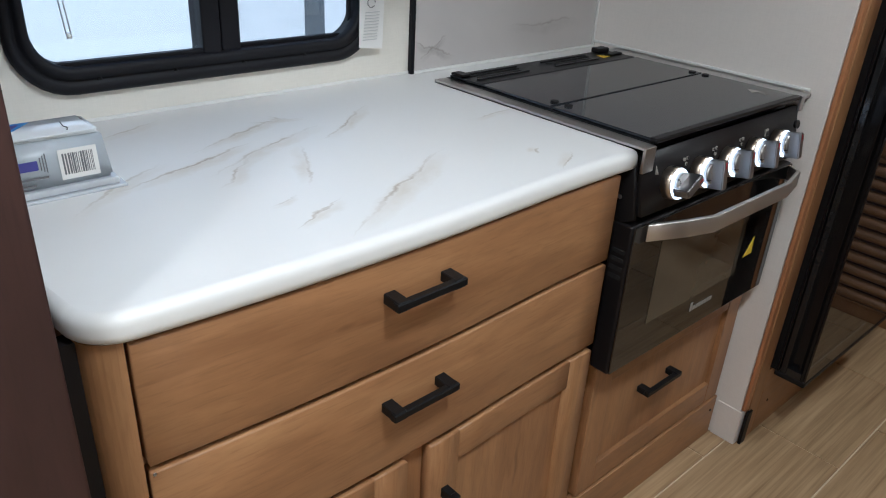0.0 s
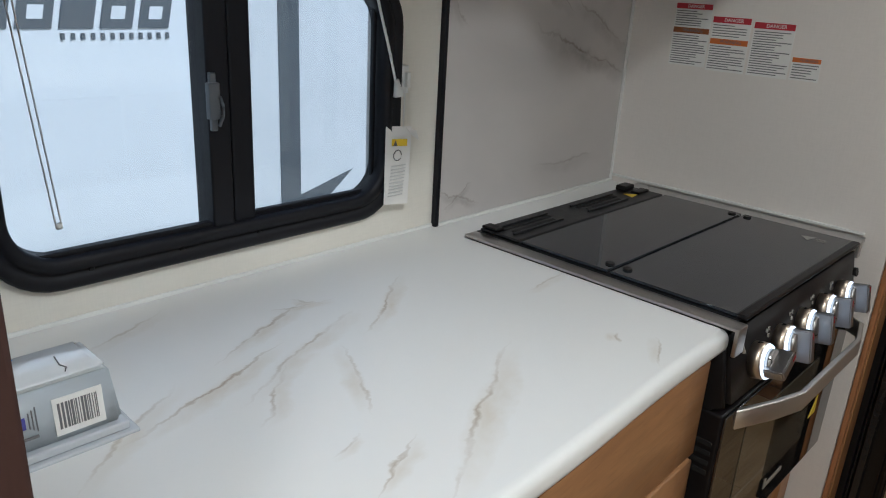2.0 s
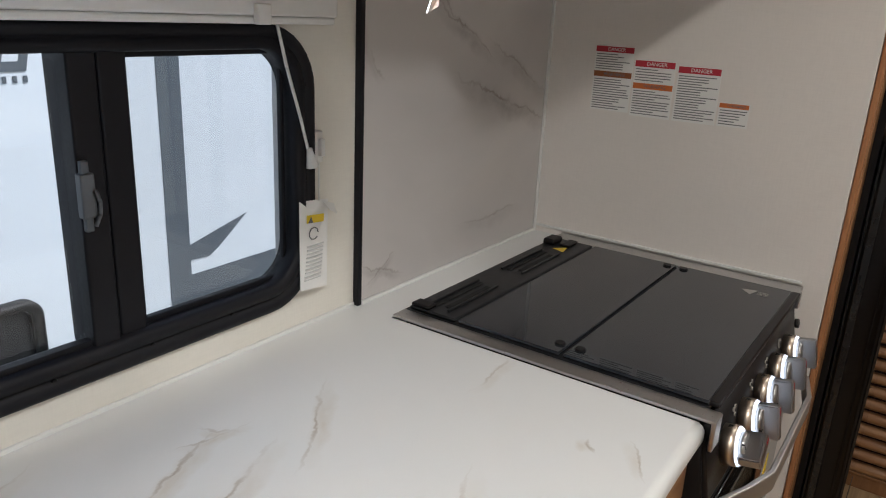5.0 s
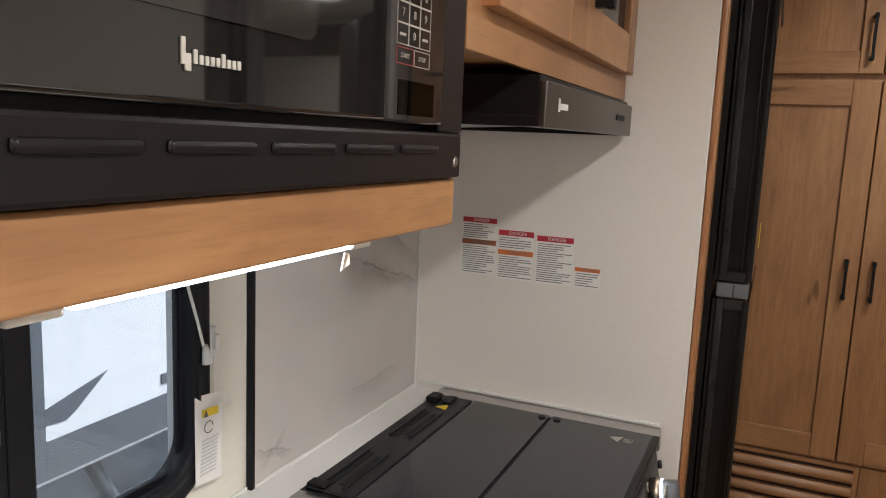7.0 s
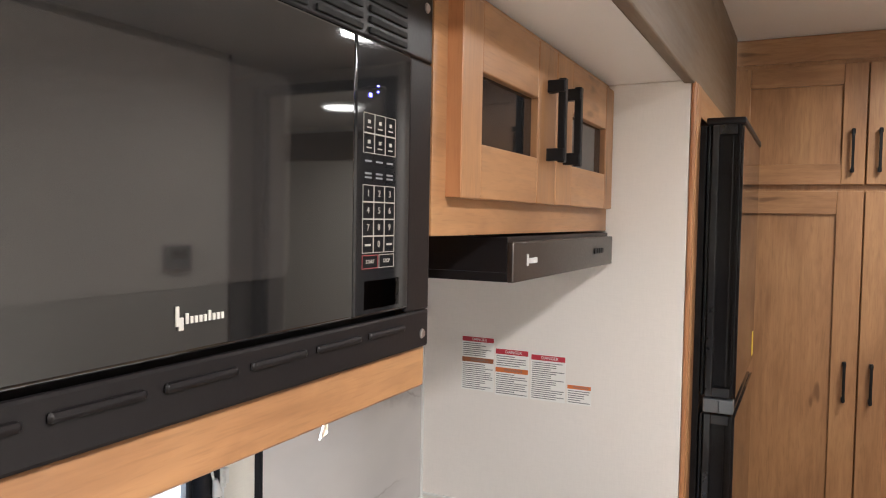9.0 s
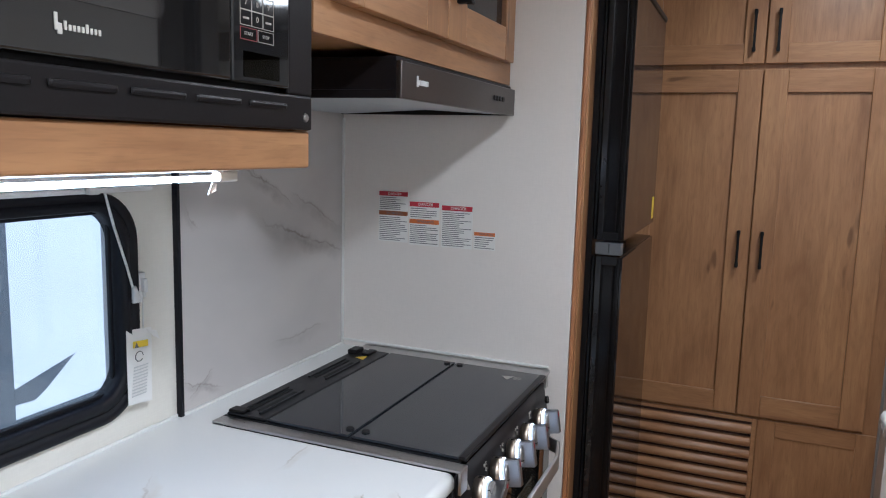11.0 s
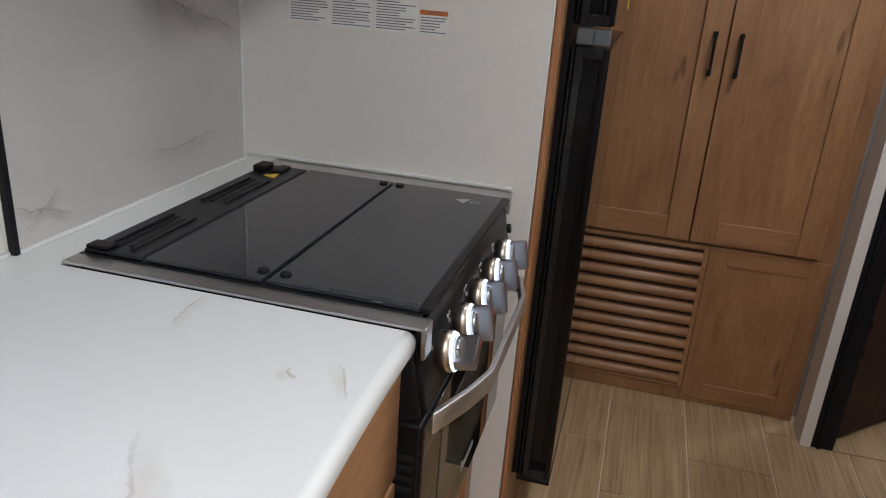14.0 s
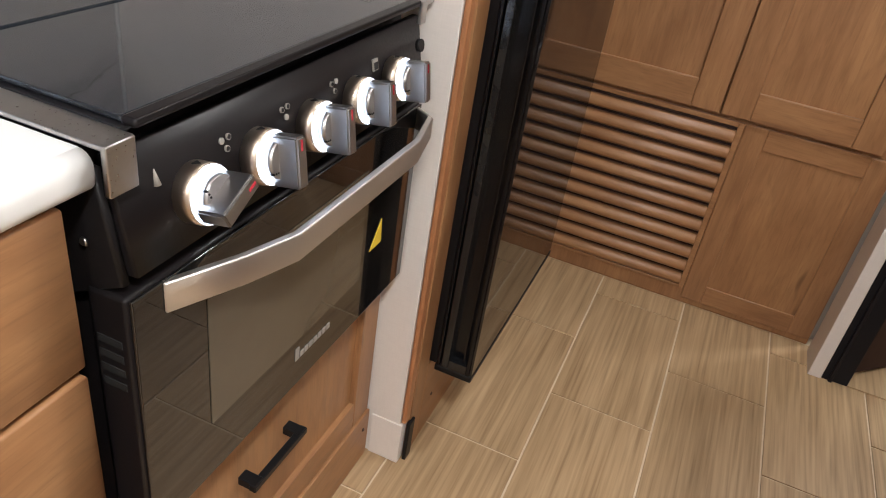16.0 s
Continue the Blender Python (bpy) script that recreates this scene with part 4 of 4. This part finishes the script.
part("pictogram", tube_along([(0.862 + 0.009 * math.cos(0.7 * a), 1.1795, 1.040 + 0.009 * math.sin(0.7 * a)) for a in range(9)], 0.0008, 5), ink, tag, "small printed pictogram")
part("curled_corner", prism([(0.880, 1.180, 1.085), (0.902, 1.178, 1.078), (0.899, 1.168, 1.064), (0.886, 1.170, 1.072)], (0, 0.0008, 0)), paper, tag, "curled paper corner")
part("print", boxes([(0.848 - 0.0009 * k, 0.880 - 0.0009 * k, 1.1775 - 0.0002 * k, 1.1785 - 0.0002 * k, 1.022 - 0.0055 * k, 1.0238 - 0.0055 * k) for k in range(10)]), pale_ink, tag)
wand = thing("cord_pair", (0.285, 1.165, 1.03), "pair of thin clear blind cords with an end bead", "cord")
part("string", tube_along([(0.290, 1.160, 1.338), (0.316, 1.160, 1.03)], 0.0010, 6), pale_ink, wand)
part("string", tube_along([(0.297, 1.160, 1.338), (0.322, 1.160, 1.03)], 0.0010, 6), pale_ink, wand)
part("bead", rod((0.319, 1.160, 1.032), (0.3195, 1.160, 1.026), 0.004, 8), white_plastic, wand)

# ---- safety labels on the partition ----
def safety_label(y1, y0, z0, z1, heads, lines):
    s = thing("safety_label", (PART_X, (y0 + y1) / 2, z0), "white printed safety label with coloured headings on the wall", "label", "safety labels")
    part("sheet", box(PART_X - 0.0008, PART_X, y0, y1, z0, z1), paper, s)
    for zt, zb, m, word in heads:
        part("heading", box(PART_X - 0.0013, PART_X - 0.0008, y0 + 0.001, y1 - 0.001, zb, zt), m, s)
        part("word", text(word, (zt - zb) * 0.62, (PART_X - 0.0016, (y0 + y1) / 2 - 0.004, (zt + zb) / 2), (0, -1, 0), (0, 0, 1), 0.0002), paper if m is red_ink else ink, s)
    random.seed(int(y1 * 1000))
    for zt, zb in lines:
        n = max(2, int((zt - zb) / 0.0046))
        for k in range(n):
            z = zt - (k + 0.5) * (zt - zb) / n
            part("print_line", box(PART_X - 0.0012, PART_X - 0.0008, y0 + 0.003 + random.choice((0, 0.004, 0.018, 0.03)) * (y1 - y0) / 0.08, y1 - 0.003, z - 0.00085, z + 0.00085), ink, s)


safety_label(1.088, 1.006, 1.174, 1.301, [(1.300, 1.289, red_ink, "DANGER"), (1.2515, 1.2405, brown_ink, "WARNING")], [(1.287, 1.254), (1.238, 1.176)])
safety_label(1.0025, 0.921, 1.170, 1.279, [(1.278, 1.266, red_ink, "DANGER"), (1.235, 1.224, orange_ink, "WARNING")], [(1.264, 1.238), (1.222, 1.173)])
safety_label(0.9155, 0.834, 1.170, 1.274, [(1.273, 1.261, red_ink, "DANGER")], [(1.258, 1.173)])
safety_label(0.830, 0.775, 1.171, 1.214, [(1.2135, 1.205, orange_ink, "WARNING")], [(1.203, 1.173)])

# ---- blister pack on the worktop ----
pack = thing("blister_pack", (0.21, 0.98, TOP), "silver and blue clear-plastic blister pack lying on the worktop", "package")


def taper(x0, x1, y0, y1, z0, z1, inset, r=0.004):
    bm = box(x0, x1, y0, y1, z0, z1)
    for v in bm.verts:
        if v.co.z > (z0 + z1) / 2:
            v.co.x += inset if v.co.x < (x0 + x1) / 2 else -inset
            v.co.y += inset if v.co.y < (y0 + y1) / 2 else -inset
    bmesh.ops.bevel(bm, geom=bm.edges[:], offset=r, segments=3, affect="EDGES")
    for f in bm.faces:
        f.smooth = True
    return bm


part("flange", box(0.112, 0.290, 0.917, 1.02, TOP, TOP + 0.004, 0.0015), blister, pack, "clear plastic flange")
part("flange_step", box(0.115, 0.283, 0.922, 1.012, TOP + 0.0042, TOP + 0.013, 0.002), blister, pack, "clear plastic step")
part("shell", taper(0.118, 0.279, 0.9265, 1.005, TOP + 0.0132, TOP + 0.070, 0.006, 0.004), pack_card, pack)
part("dome", taper(0.122, 0.274, 0.931, 1.0, TOP + 0.0695, TOP + 0.0775, 0.008, 0.004), blister_top, pack, "glossy white clear plastic top")
part("blue_print", prism([(0.13, 0.985, TOP + 0.0778), (0.208, 0.985, TOP + 0.0778), (0.185, 0.96, TOP + 0.0778), (0.13, 0.945, TOP + 0.0778)], (0, 0, 0.0004)), blue_ink, pack, "blue printed flash")
part("navy_print", prism([(0.175, 0.952, TOP + 0.0784), (0.195, 0.978, TOP + 0.0784), (0.163, 0.978, TOP + 0.0784)], (0, 0, 0.0004)), navy_ink, pack)
part("fold", tube_along([(0.236, 0.936, TOP + 0.0775), (0.239, 0.942, TOP + 0.0780), (0.236, 0.950, TOP + 0.0780), (0.238, 0.968, TOP + 0.0780)], 0.0007, 5), ink, pack, "crease in the plastic")


def on_front(x0, x1, h0, h1, lift=0.0006):
    y0 = lambda h: 0.9262 + 0.006 * (h - 0.007) / 0.057
    z = TOP + 0.0062
    return prism([(x0, y0(h0), z + h0), (x1, y0(h0), z + h0), (x1, y0(h1), z + h1), (x0, y0(h1), z + h1)], (0, -lift, 0))


bar_label = part("barcode_label", on_front(0.219, 0.263, 0.014, 0.050), paper, pack, "white barcode label")
random.seed(5)
x = 0.223
while x < 0.257:
    w = random.choice((0.0007, 0.0012, 0.002))
    part("barcode_bar", on_front(x, x + w, 0.020, 0.045, 0.0011), ink, bar_label)
    x += w + random.choice((0.0008, 0.0014))
part("logo_bar", on_front(0.165, 0.196, 0.031, 0.042, 0.0008), navy_ink, pack, "dark blue logo block")
for k in range(3):
    part("logo_wave", on_front(0.1985 + 0.003 * k, 0.1995 + 0.003 * k, 0.030 - 0.002 * k, 0.045 + 0.002 * k, 0.0008), ink, pack)
part("print", on_front(0.165, 0.205, 0.020, 0.0225, 0.0008), ink, pack)
part("print", on_front(0.175, 0.19, 0.012, 0.0145, 0.0008), ink, pack)

coil = thing("cable_coil", (0.185, 1.075, TOP), "small coil of dark grey cable behind the package", "cable")
for k in range(5):
    r = 0.036 - 0.002 * (k % 3)
    part("loop", tube_along([(0.185 + r * math.cos(radians(a)), 1.075 + 0.8 * r * math.sin(radians(a)), TOP + 0.0035 + 0.0068 * k + 0.002 * math.sin(radians(2 * a + 50 * k))) for a in range(0, 361, 24)], 0.0036, 6), grey_plastic, coil)

# ---- refrigerator ----
FX0, FX1, FY = 1.648, 2.19, 0.487
fr = thing("refrigerator", (1.92, 0.8, 0.2), "glossy black two-door refrigerator with mirror-like doors", "refrigerator")
part("body", box(FX0 + 0.012, FX1 - 0.01, 0.562, 1.15, 0.205, 1.785), black_satin, fr)
for z0, z1, lbl in ((0.212, 1.168, "tall glossy black fridge door"), (1.206, 1.785, "glossy black freezer door")):
    d = part("door", box(FX0 + 0.018, FX1, FY + 0.006, 0.558, z0, z1, 0.003), fridge_side, fr, lbl)
    part("door_panel", box(FX0 + 0.002, FX1 - 0.002, FY, FY + 0.005, z0 + 0.002, z1 - 0.002, 0.0008), fridge_front, d)
    part("rim", boxes([(FX0, FX0 + 0.02, FY + 0.0055, FY + 0.012, z0, z1), (FX0 + 0.006, FX0 + 0.018, FY + 0.020, FY + 0.023, z0 + 0.022, z1 - 0.022), (FX0 + 0.002, FX0 + 0.018, 0.553, 0.558, z0, z1)], 0.0012), fridge_side, d)
    part("rim", boxes([(FX0, FX0 + 0.02, 0.536, 0.549, z0, z1), (FX0, FX0 + 0.02, FY + 0.0125, 0.5355, z0, z0 + 0.02), (FX0, FX0 + 0.02, FY + 0.0125, 0.5355, z1 - 0.02, z1)], 0.0012), fridge_rim, d, "dark grey edge rim")
part("hinge", boxes([(FX0 - 0.001, FX0 + 0.03, FY + 0.004, 0.552, 1.172, 1.202), (FX0 - 0.003, FX0 + 0.01, FY + 0.03, FY + 0.034, 1.174, 1.20)], 0.003), grey_plastic, fr, "dark grey door hinge")
part("top_cap", box(FX0 - 0.002, FX1 + 0.002, FY - 0.003, 0.562, 1.7855, 1.80, 0.004), black_satin, fr)
part("bottom_cap", box(FX0 - 0.001, FX1 + 0.001, FY - 0.001, 0.562, 0.198, 0.2115, 0.003), black_satin, fr)
part("energy_label", box(2.13, 2.165, FY - 0.0008, FY, 1.222, 1.285), yellow_ink, fr, "yellow paper label")
surround = thing("fridge_surround", (1.9, 0.59, 0), "maple panels framing the refrigerator", "panel")
part("stile", box(PART_X + 0.0225, 1.652, 0.574, 0.60, 0.0, 1.866, 0.003), wood_z, surround)
part("front_edge", box(PART_X + 0.001, PART_X + 0.022, 0.5755, 0.585, 0.106, 1.866, 0.003), wood_edge, surround)
part("plinth", box(1.653, 2.24, 0.575, 0.60, 0.0, 0.197, 0.002), wood_x, surround)
part("head_board", box(1.653, 2.24, 0.575, 0.60, 1.803, 1.866, 0.002), wood_x, surround)
part("stile", box(2.196, 2.24, 0.576, 0.60, 0.198, 1.802, 0.002), wood_z, surround)
screw(surround, (1.70, 0.575, 0.085), (0, -1, 0), 0.004, dark_wood)

# ---- wardrobe with louvred vent ----
WX = 2.505
wr = thing("wardrobe", (WX, 0.25, 0), "tall maple wardrobe with four doors and a louvred vent", "wardrobe")
YL, YR = 0.66, -0.20
part("carcass", box(WX, X1 - 0.001, YR, YL + 0.1, 0.0, CEILING - 0.001), wood_z, wr)
part("top_rail", box(WX - 0.004, WX, YR, YL + 0.1, 2.07, CEILING - 0.002, 0.001), wood_y, wr)
for name, y0, y1, z0, z1, hy in (("door", 0.2185, 0.605, 0.556, 1.679, 0.252), ("door", -0.158, 0.2145, 0.556, 1.679, 0.182), ("upper_door", 0.2185, 0.598, 1.698, 2.056, 0.252), ("upper_door", -0.158, 0.2145, 1.698, 2.056, 0.182)):
    d = shaker(wr, name, "x", WX - 0.0005, y0, y1, z0, z1, 0.07 if z0 < 1 else 0.062, 0.019, -1, label="framed maple door")
    h0, h1 = (1.051, 1.172) if z0 < 1 else (1.732, 1.861)
    bar_pull(d, (WX - 0.019, hy, h0), (WX - 0.019, hy, h1), (-1, 0, 0), 0.026, 0.008)
vent = part("louvre_vent", boxes([(WX - 0.012, WX, 0.15, 0.164, 0.05, 0.545), (WX - 0.012, WX, 0.676, 0.69, 0.05, 0.545), (WX - 0.012, WX, 0.164, 0.676, 0.532, 0.545), (WX - 0.012, WX, 0.164, 0.676, 0.05, 0.058)], 0.002), wood_y, wr, "louvred maple vent")
# Near-black sheet over the carcass: painted shade for the hollow behind the slats.
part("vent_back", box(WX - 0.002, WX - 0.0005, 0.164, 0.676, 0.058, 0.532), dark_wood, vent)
for k in range(11):
    z = 0.075 + 0.0428 * k
    slat = prism([(WX - 0.002, 0.164, z + 0.019), (WX - 0.012, 0.164, z + 0.016), (WX - 0.020, 0.164, z + 0.004), (WX - 0.020, 0.164, z - 0.008), (WX - 0.014, 0.164, z - 0.013), (WX - 0.002, 0.164, z - 0.009)], (0, 0.512, 0), 0.002, 2)
    part("slat", slat, wood_y, vent)
shaker(wr, "lower_panel", "x", WX - 0.0005, -0.197, 0.148, 0.02, 0.545, 0.055, 0.008, -1)

# ---- doorway beside the wardrobe ----
solid("trim_door_jamb", box(2.368, 2.476, -0.236, -0.203, 0, CEILING, 0.002), white_wall, "white door jamb post", "trim")
# Open doorway to the next room, black frame and swung-back brown leaf.
dk = thing("door_1", (2.4, -0.55, 0), "open doorway with a ribbed black frame and a brown leaf", "door", kind="structure")
part("door_frame", boxes([(2.372, 2.41, -0.30, -0.237, 0, 2.10), (2.372, 2.41, -0.93, -0.87, 0, 2.10), (2.38, 2.41, -0.87, -0.30, 2.062, 2.10), (2.364, 2.372, -0.262, -0.252, 0, 2.04)], 0.003), black_frame, dk)
part("threshold", box(2.372, 2.59, -0.87, -0.30, 0.0005, 0.004, 0.001), tile, dk)
leaf = part("door_panel", prism([(2.415, -0.304, 0.012), (2.80, -0.70, 0.012), (2.826, -0.675, 0.012), (2.441, -0.279, 0.012)], (0, 0, 1.90), 0.003, 2), dark_wood, dk, "dark brown door leaf standing open")
for z in (0.30, 0.39):
    part("hinge", box(2.408, 2.425, -0.318, -0.299, z, z + 0.03, 0.003), black_satin, dk)
solid("wall_doorway", boxes([(2.40, X1, Y0, -0.931, 0, CEILING), (2.40, X1, -0.93, -0.24, 2.101, CEILING)]), room_wall, "greige wall around the doorway", "wall")

# ---- island opposite ----
th = thing("wall_thermostat", (1.79, GALLEY_Y, 1.43), "square dark grey thermostat panel on the pale wall", "thermostat")
part("housing", box(1.735, 1.845, GALLEY_Y, GALLEY_Y + 0.018, 1.387, 1.473, 0.004), grey_plastic, th)
part("display", box(1.755, 1.825, GALLEY_Y + 0.018, GALLEY_Y + 0.0195, 1.425, 1.46), black_glass, th, "dark display")
isl = thing("island_cabinet", (0.95, -0.4, 0), "maple island cabinet with a framed end panel", "cabinet")
part("body", box(0.62, 1.305, -0.745, -0.075, 0.0, 0.960), wood_z, isl)
for x0, x1 in ((0.625, 0.960), (0.965, 1.303)):
    shaker(isl, "front_panel", "y", -0.0745, x0, x1, 0.09, 0.95, 0.075, 0.018, 1)
out_y = -0.0565
plate = part("outlet_plate", box(1.138, 1.208, out_y, out_y + 0.005, 0.68, 0.82, 0.002), black_satin, isl, "black power outlet plate")
part("socket", box(1.153, 1.193, out_y + 0.005, out_y + 0.008, 0.715, 0.785, 0.002), black_enamel, plate)
iw = thing("island_worktop", (0.95, -0.4, 1.0), "white marble-look worktop with rounded corners", "worktop")
part("slab", prism([(x, z, 0.962) for x, z in rounded(0.56, 1.335, -0.745, -0.006, 0.05)], (0, 0, 0.036), 0.012, 4), island_mat, iw)

# ---- tall dark cabinet ----
tall = thing("pantry_cabinet", (-0.25, 0.88, 0), "tall dark brown pantry cabinet beside the worktop", "cabinet")
part("body", box(-0.72, 0.105, 0.60, 1.19, 0.0, 1.36, 0.003), dark_wood, tall)
part("face_panel", box(-0.72, 0.109, 0.582, 0.60, 0.0, 1.36, 0.003), dark_wood, tall)
# Black strip stands for the shade in the open gap beside the corner post.
part("gap_shade", box(0.1055, 0.149, 0.66, 0.68, 0.0, 0.855), black_satin, tall)

# ---- outside ----
gm = bmesh.new()
bmesh.ops.create_grid(gm, x_segments=2, y_segments=2, size=400, matrix=Matrix.Translation((0, 0, -0.7)))
solid("ground", gm, ground_mat, "grey gravel ground outside", "ground")
TY = 2.75
tr = thing("parked_trailer", (1.0, TY + 1.2, -0.7), "white parked trailer with dark grey graphics", "trailer")
part("side_wall", box(-4.0, 5.5, TY, TY + 2.3, 0.17, 2.6, 0.02), trailer_white, tr)
part("chassis_beam", box(-4.0, 5.5, TY + 0.5, TY + 0.6, 0.02, 0.17, 0.005), trailer_grey, tr)
part("stripe", box(1.69, 1.785, TY - 0.002, TY, 0.19, 2.6), trailer_grey, tr, "dark grey vertical stripe")
part("stripe", prism([(1.784, TY - 0.001, 0.455), (2.06, TY - 0.001, 0.53), (1.92, TY - 0.001, 0.42), (1.87, TY - 0.001, 0.39), (1.784, TY - 0.001, 0.395)], (0, -0.002, 0)), trailer_grey, tr, "dark grey angled flash")
part("stripe", prism([(1.784, TY - 0.001, 0.335), (2.8, TY - 0.001, 0.35), (2.8, TY - 0.001, 0.19), (1.784, TY - 0.001, 0.19)], (0, -0.002, 0)), trailer_grey, tr, "dark grey lower band")
for k in range(9):
    x = 0.165 + 0.1235 * k
    w, h, lean = 0.103, 0.098, 0.022
    block = lambda m, y: [(x + m + lean * m / h, y, 1.121 + m), (x + w - m + lean * m / h, y, 1.121 + m), (x + w - m + lean * (1 - m / h), y, 1.121 + h - m), (x + m + lean * (1 - m / h), y, 1.121 + h - m)]
    mark = part("graphic_block", prism(block(0.0, TY - 0.001), (0, -0.002, 0)), trailer_grey, tr, "dark grey slanted graphic block")
    if k % 3:
        part("graphic_inset", prism(block(0.029, TY - 0.0032), (0, -0.001, 0)), trailer_white, mark, "white inset")
part("graphic_line", boxes([(0.91 + 0.0305 * k, 0.922 + 0.0305 * k, TY - 0.003, TY, 1.088, 1.108) for k in range(12)]), trailer_grey, tr)
for x in (2.06, -1.5):
    part("jack_leg", rod((x, TY + 0.15, 0.17), (x + 0.42, TY + 0.15, -0.66), 0.035, 4), trailer_grey, tr, "dark grey slanted jack leg")
    part("foot", box(x + 0.33, x + 0.53, TY + 0.05, TY + 0.25, -0.7, -0.655, 0.004), trailer_grey, tr)
part("far_leg", boxes([(2.2, 2.26, TY + 2.0, TY + 2.06, -0.7, 0.17), (-1.5, -1.44, TY + 2.0, TY + 2.06, -0.7, 0.17)]), trailer_grey, tr)
arch = part("wheel_arch", ring(rounded(0.34, 1.205, 0.19, 0.425, 0.06), rounded(0.37, 1.175, 0.19, 0.395, 0.045), [(0.0, TY), (0.0, TY - 0.03), (0.4, TY - 0.045), (1.0, TY - 0.03), (1.0, TY)]), black_satin, tr, "black plastic wheel arch")
part("liner", prism([(x, TY - 0.012, z) for x, z in rounded(0.372, 1.173, 0.19, 0.393, 0.045)], (0, 0.010, 0)), vent_dark, arch)
tyre = part("wheel", rod((0.77, TY + 0.02, -0.34), (0.77, TY + 0.22, -0.34), 0.36, 32), black_satin, tr, "black rubber tyre")
part("rim", rod((0.77, TY + 0.012, -0.34), (0.77, TY + 0.02, -0.34), 0.2, 24), steel, tyre, "steel wheel rim")
part("marker_plate", box(2.33, 2.40, TY - 0.006, TY, 0.39, 0.435, 0.002), grey_plastic, tr)

# ---- floor and its tiles ----
floor = solid("floor", box(X0, X1 + 0.05, Y0, 1.25, -0.05, -0.003), grout, "beige woodgrain tile floor with pale grout", "floor")
TL, TW, GAP = 0.466, 0.2365, 0.0042
shared = {}
for row in range(-9, 4):
    y0, y1 = 0.1295 + TW * row, 0.1295 + TW * (row + 1)
    shift = 1.938 if row % 2 == 0 else 1.705
    for col in range(-9, 3):
        x0 = shift + TL * col
        x1 = x0 + TL
        a, b = max(x0, X0), min(x1, WX)
        c, d = max(y0, Y0), min(y1, 1.19)
        if b - a < 0.03 or d - c < 0.03:
            continue
        size = (round(b - a, 4), round(d - c, 4))
        if size not in shared:
            bm = box(-size[0] / 2 + GAP / 2, size[0] / 2 - GAP / 2, -size[1] / 2 + GAP / 2, size[1] / 2 - GAP / 2, -0.004, 0.0, 0.0008, 1)
            me = bpy.data.meshes.new("tile")
            bm.to_mesh(me)
            bm.free()
            me.materials.append(tile)
            shared[size] = me
        t = new("tile", shared[size])
        t.location = ((a + b) / 2, (c + d) / 2, 0)
        t.parent = floor
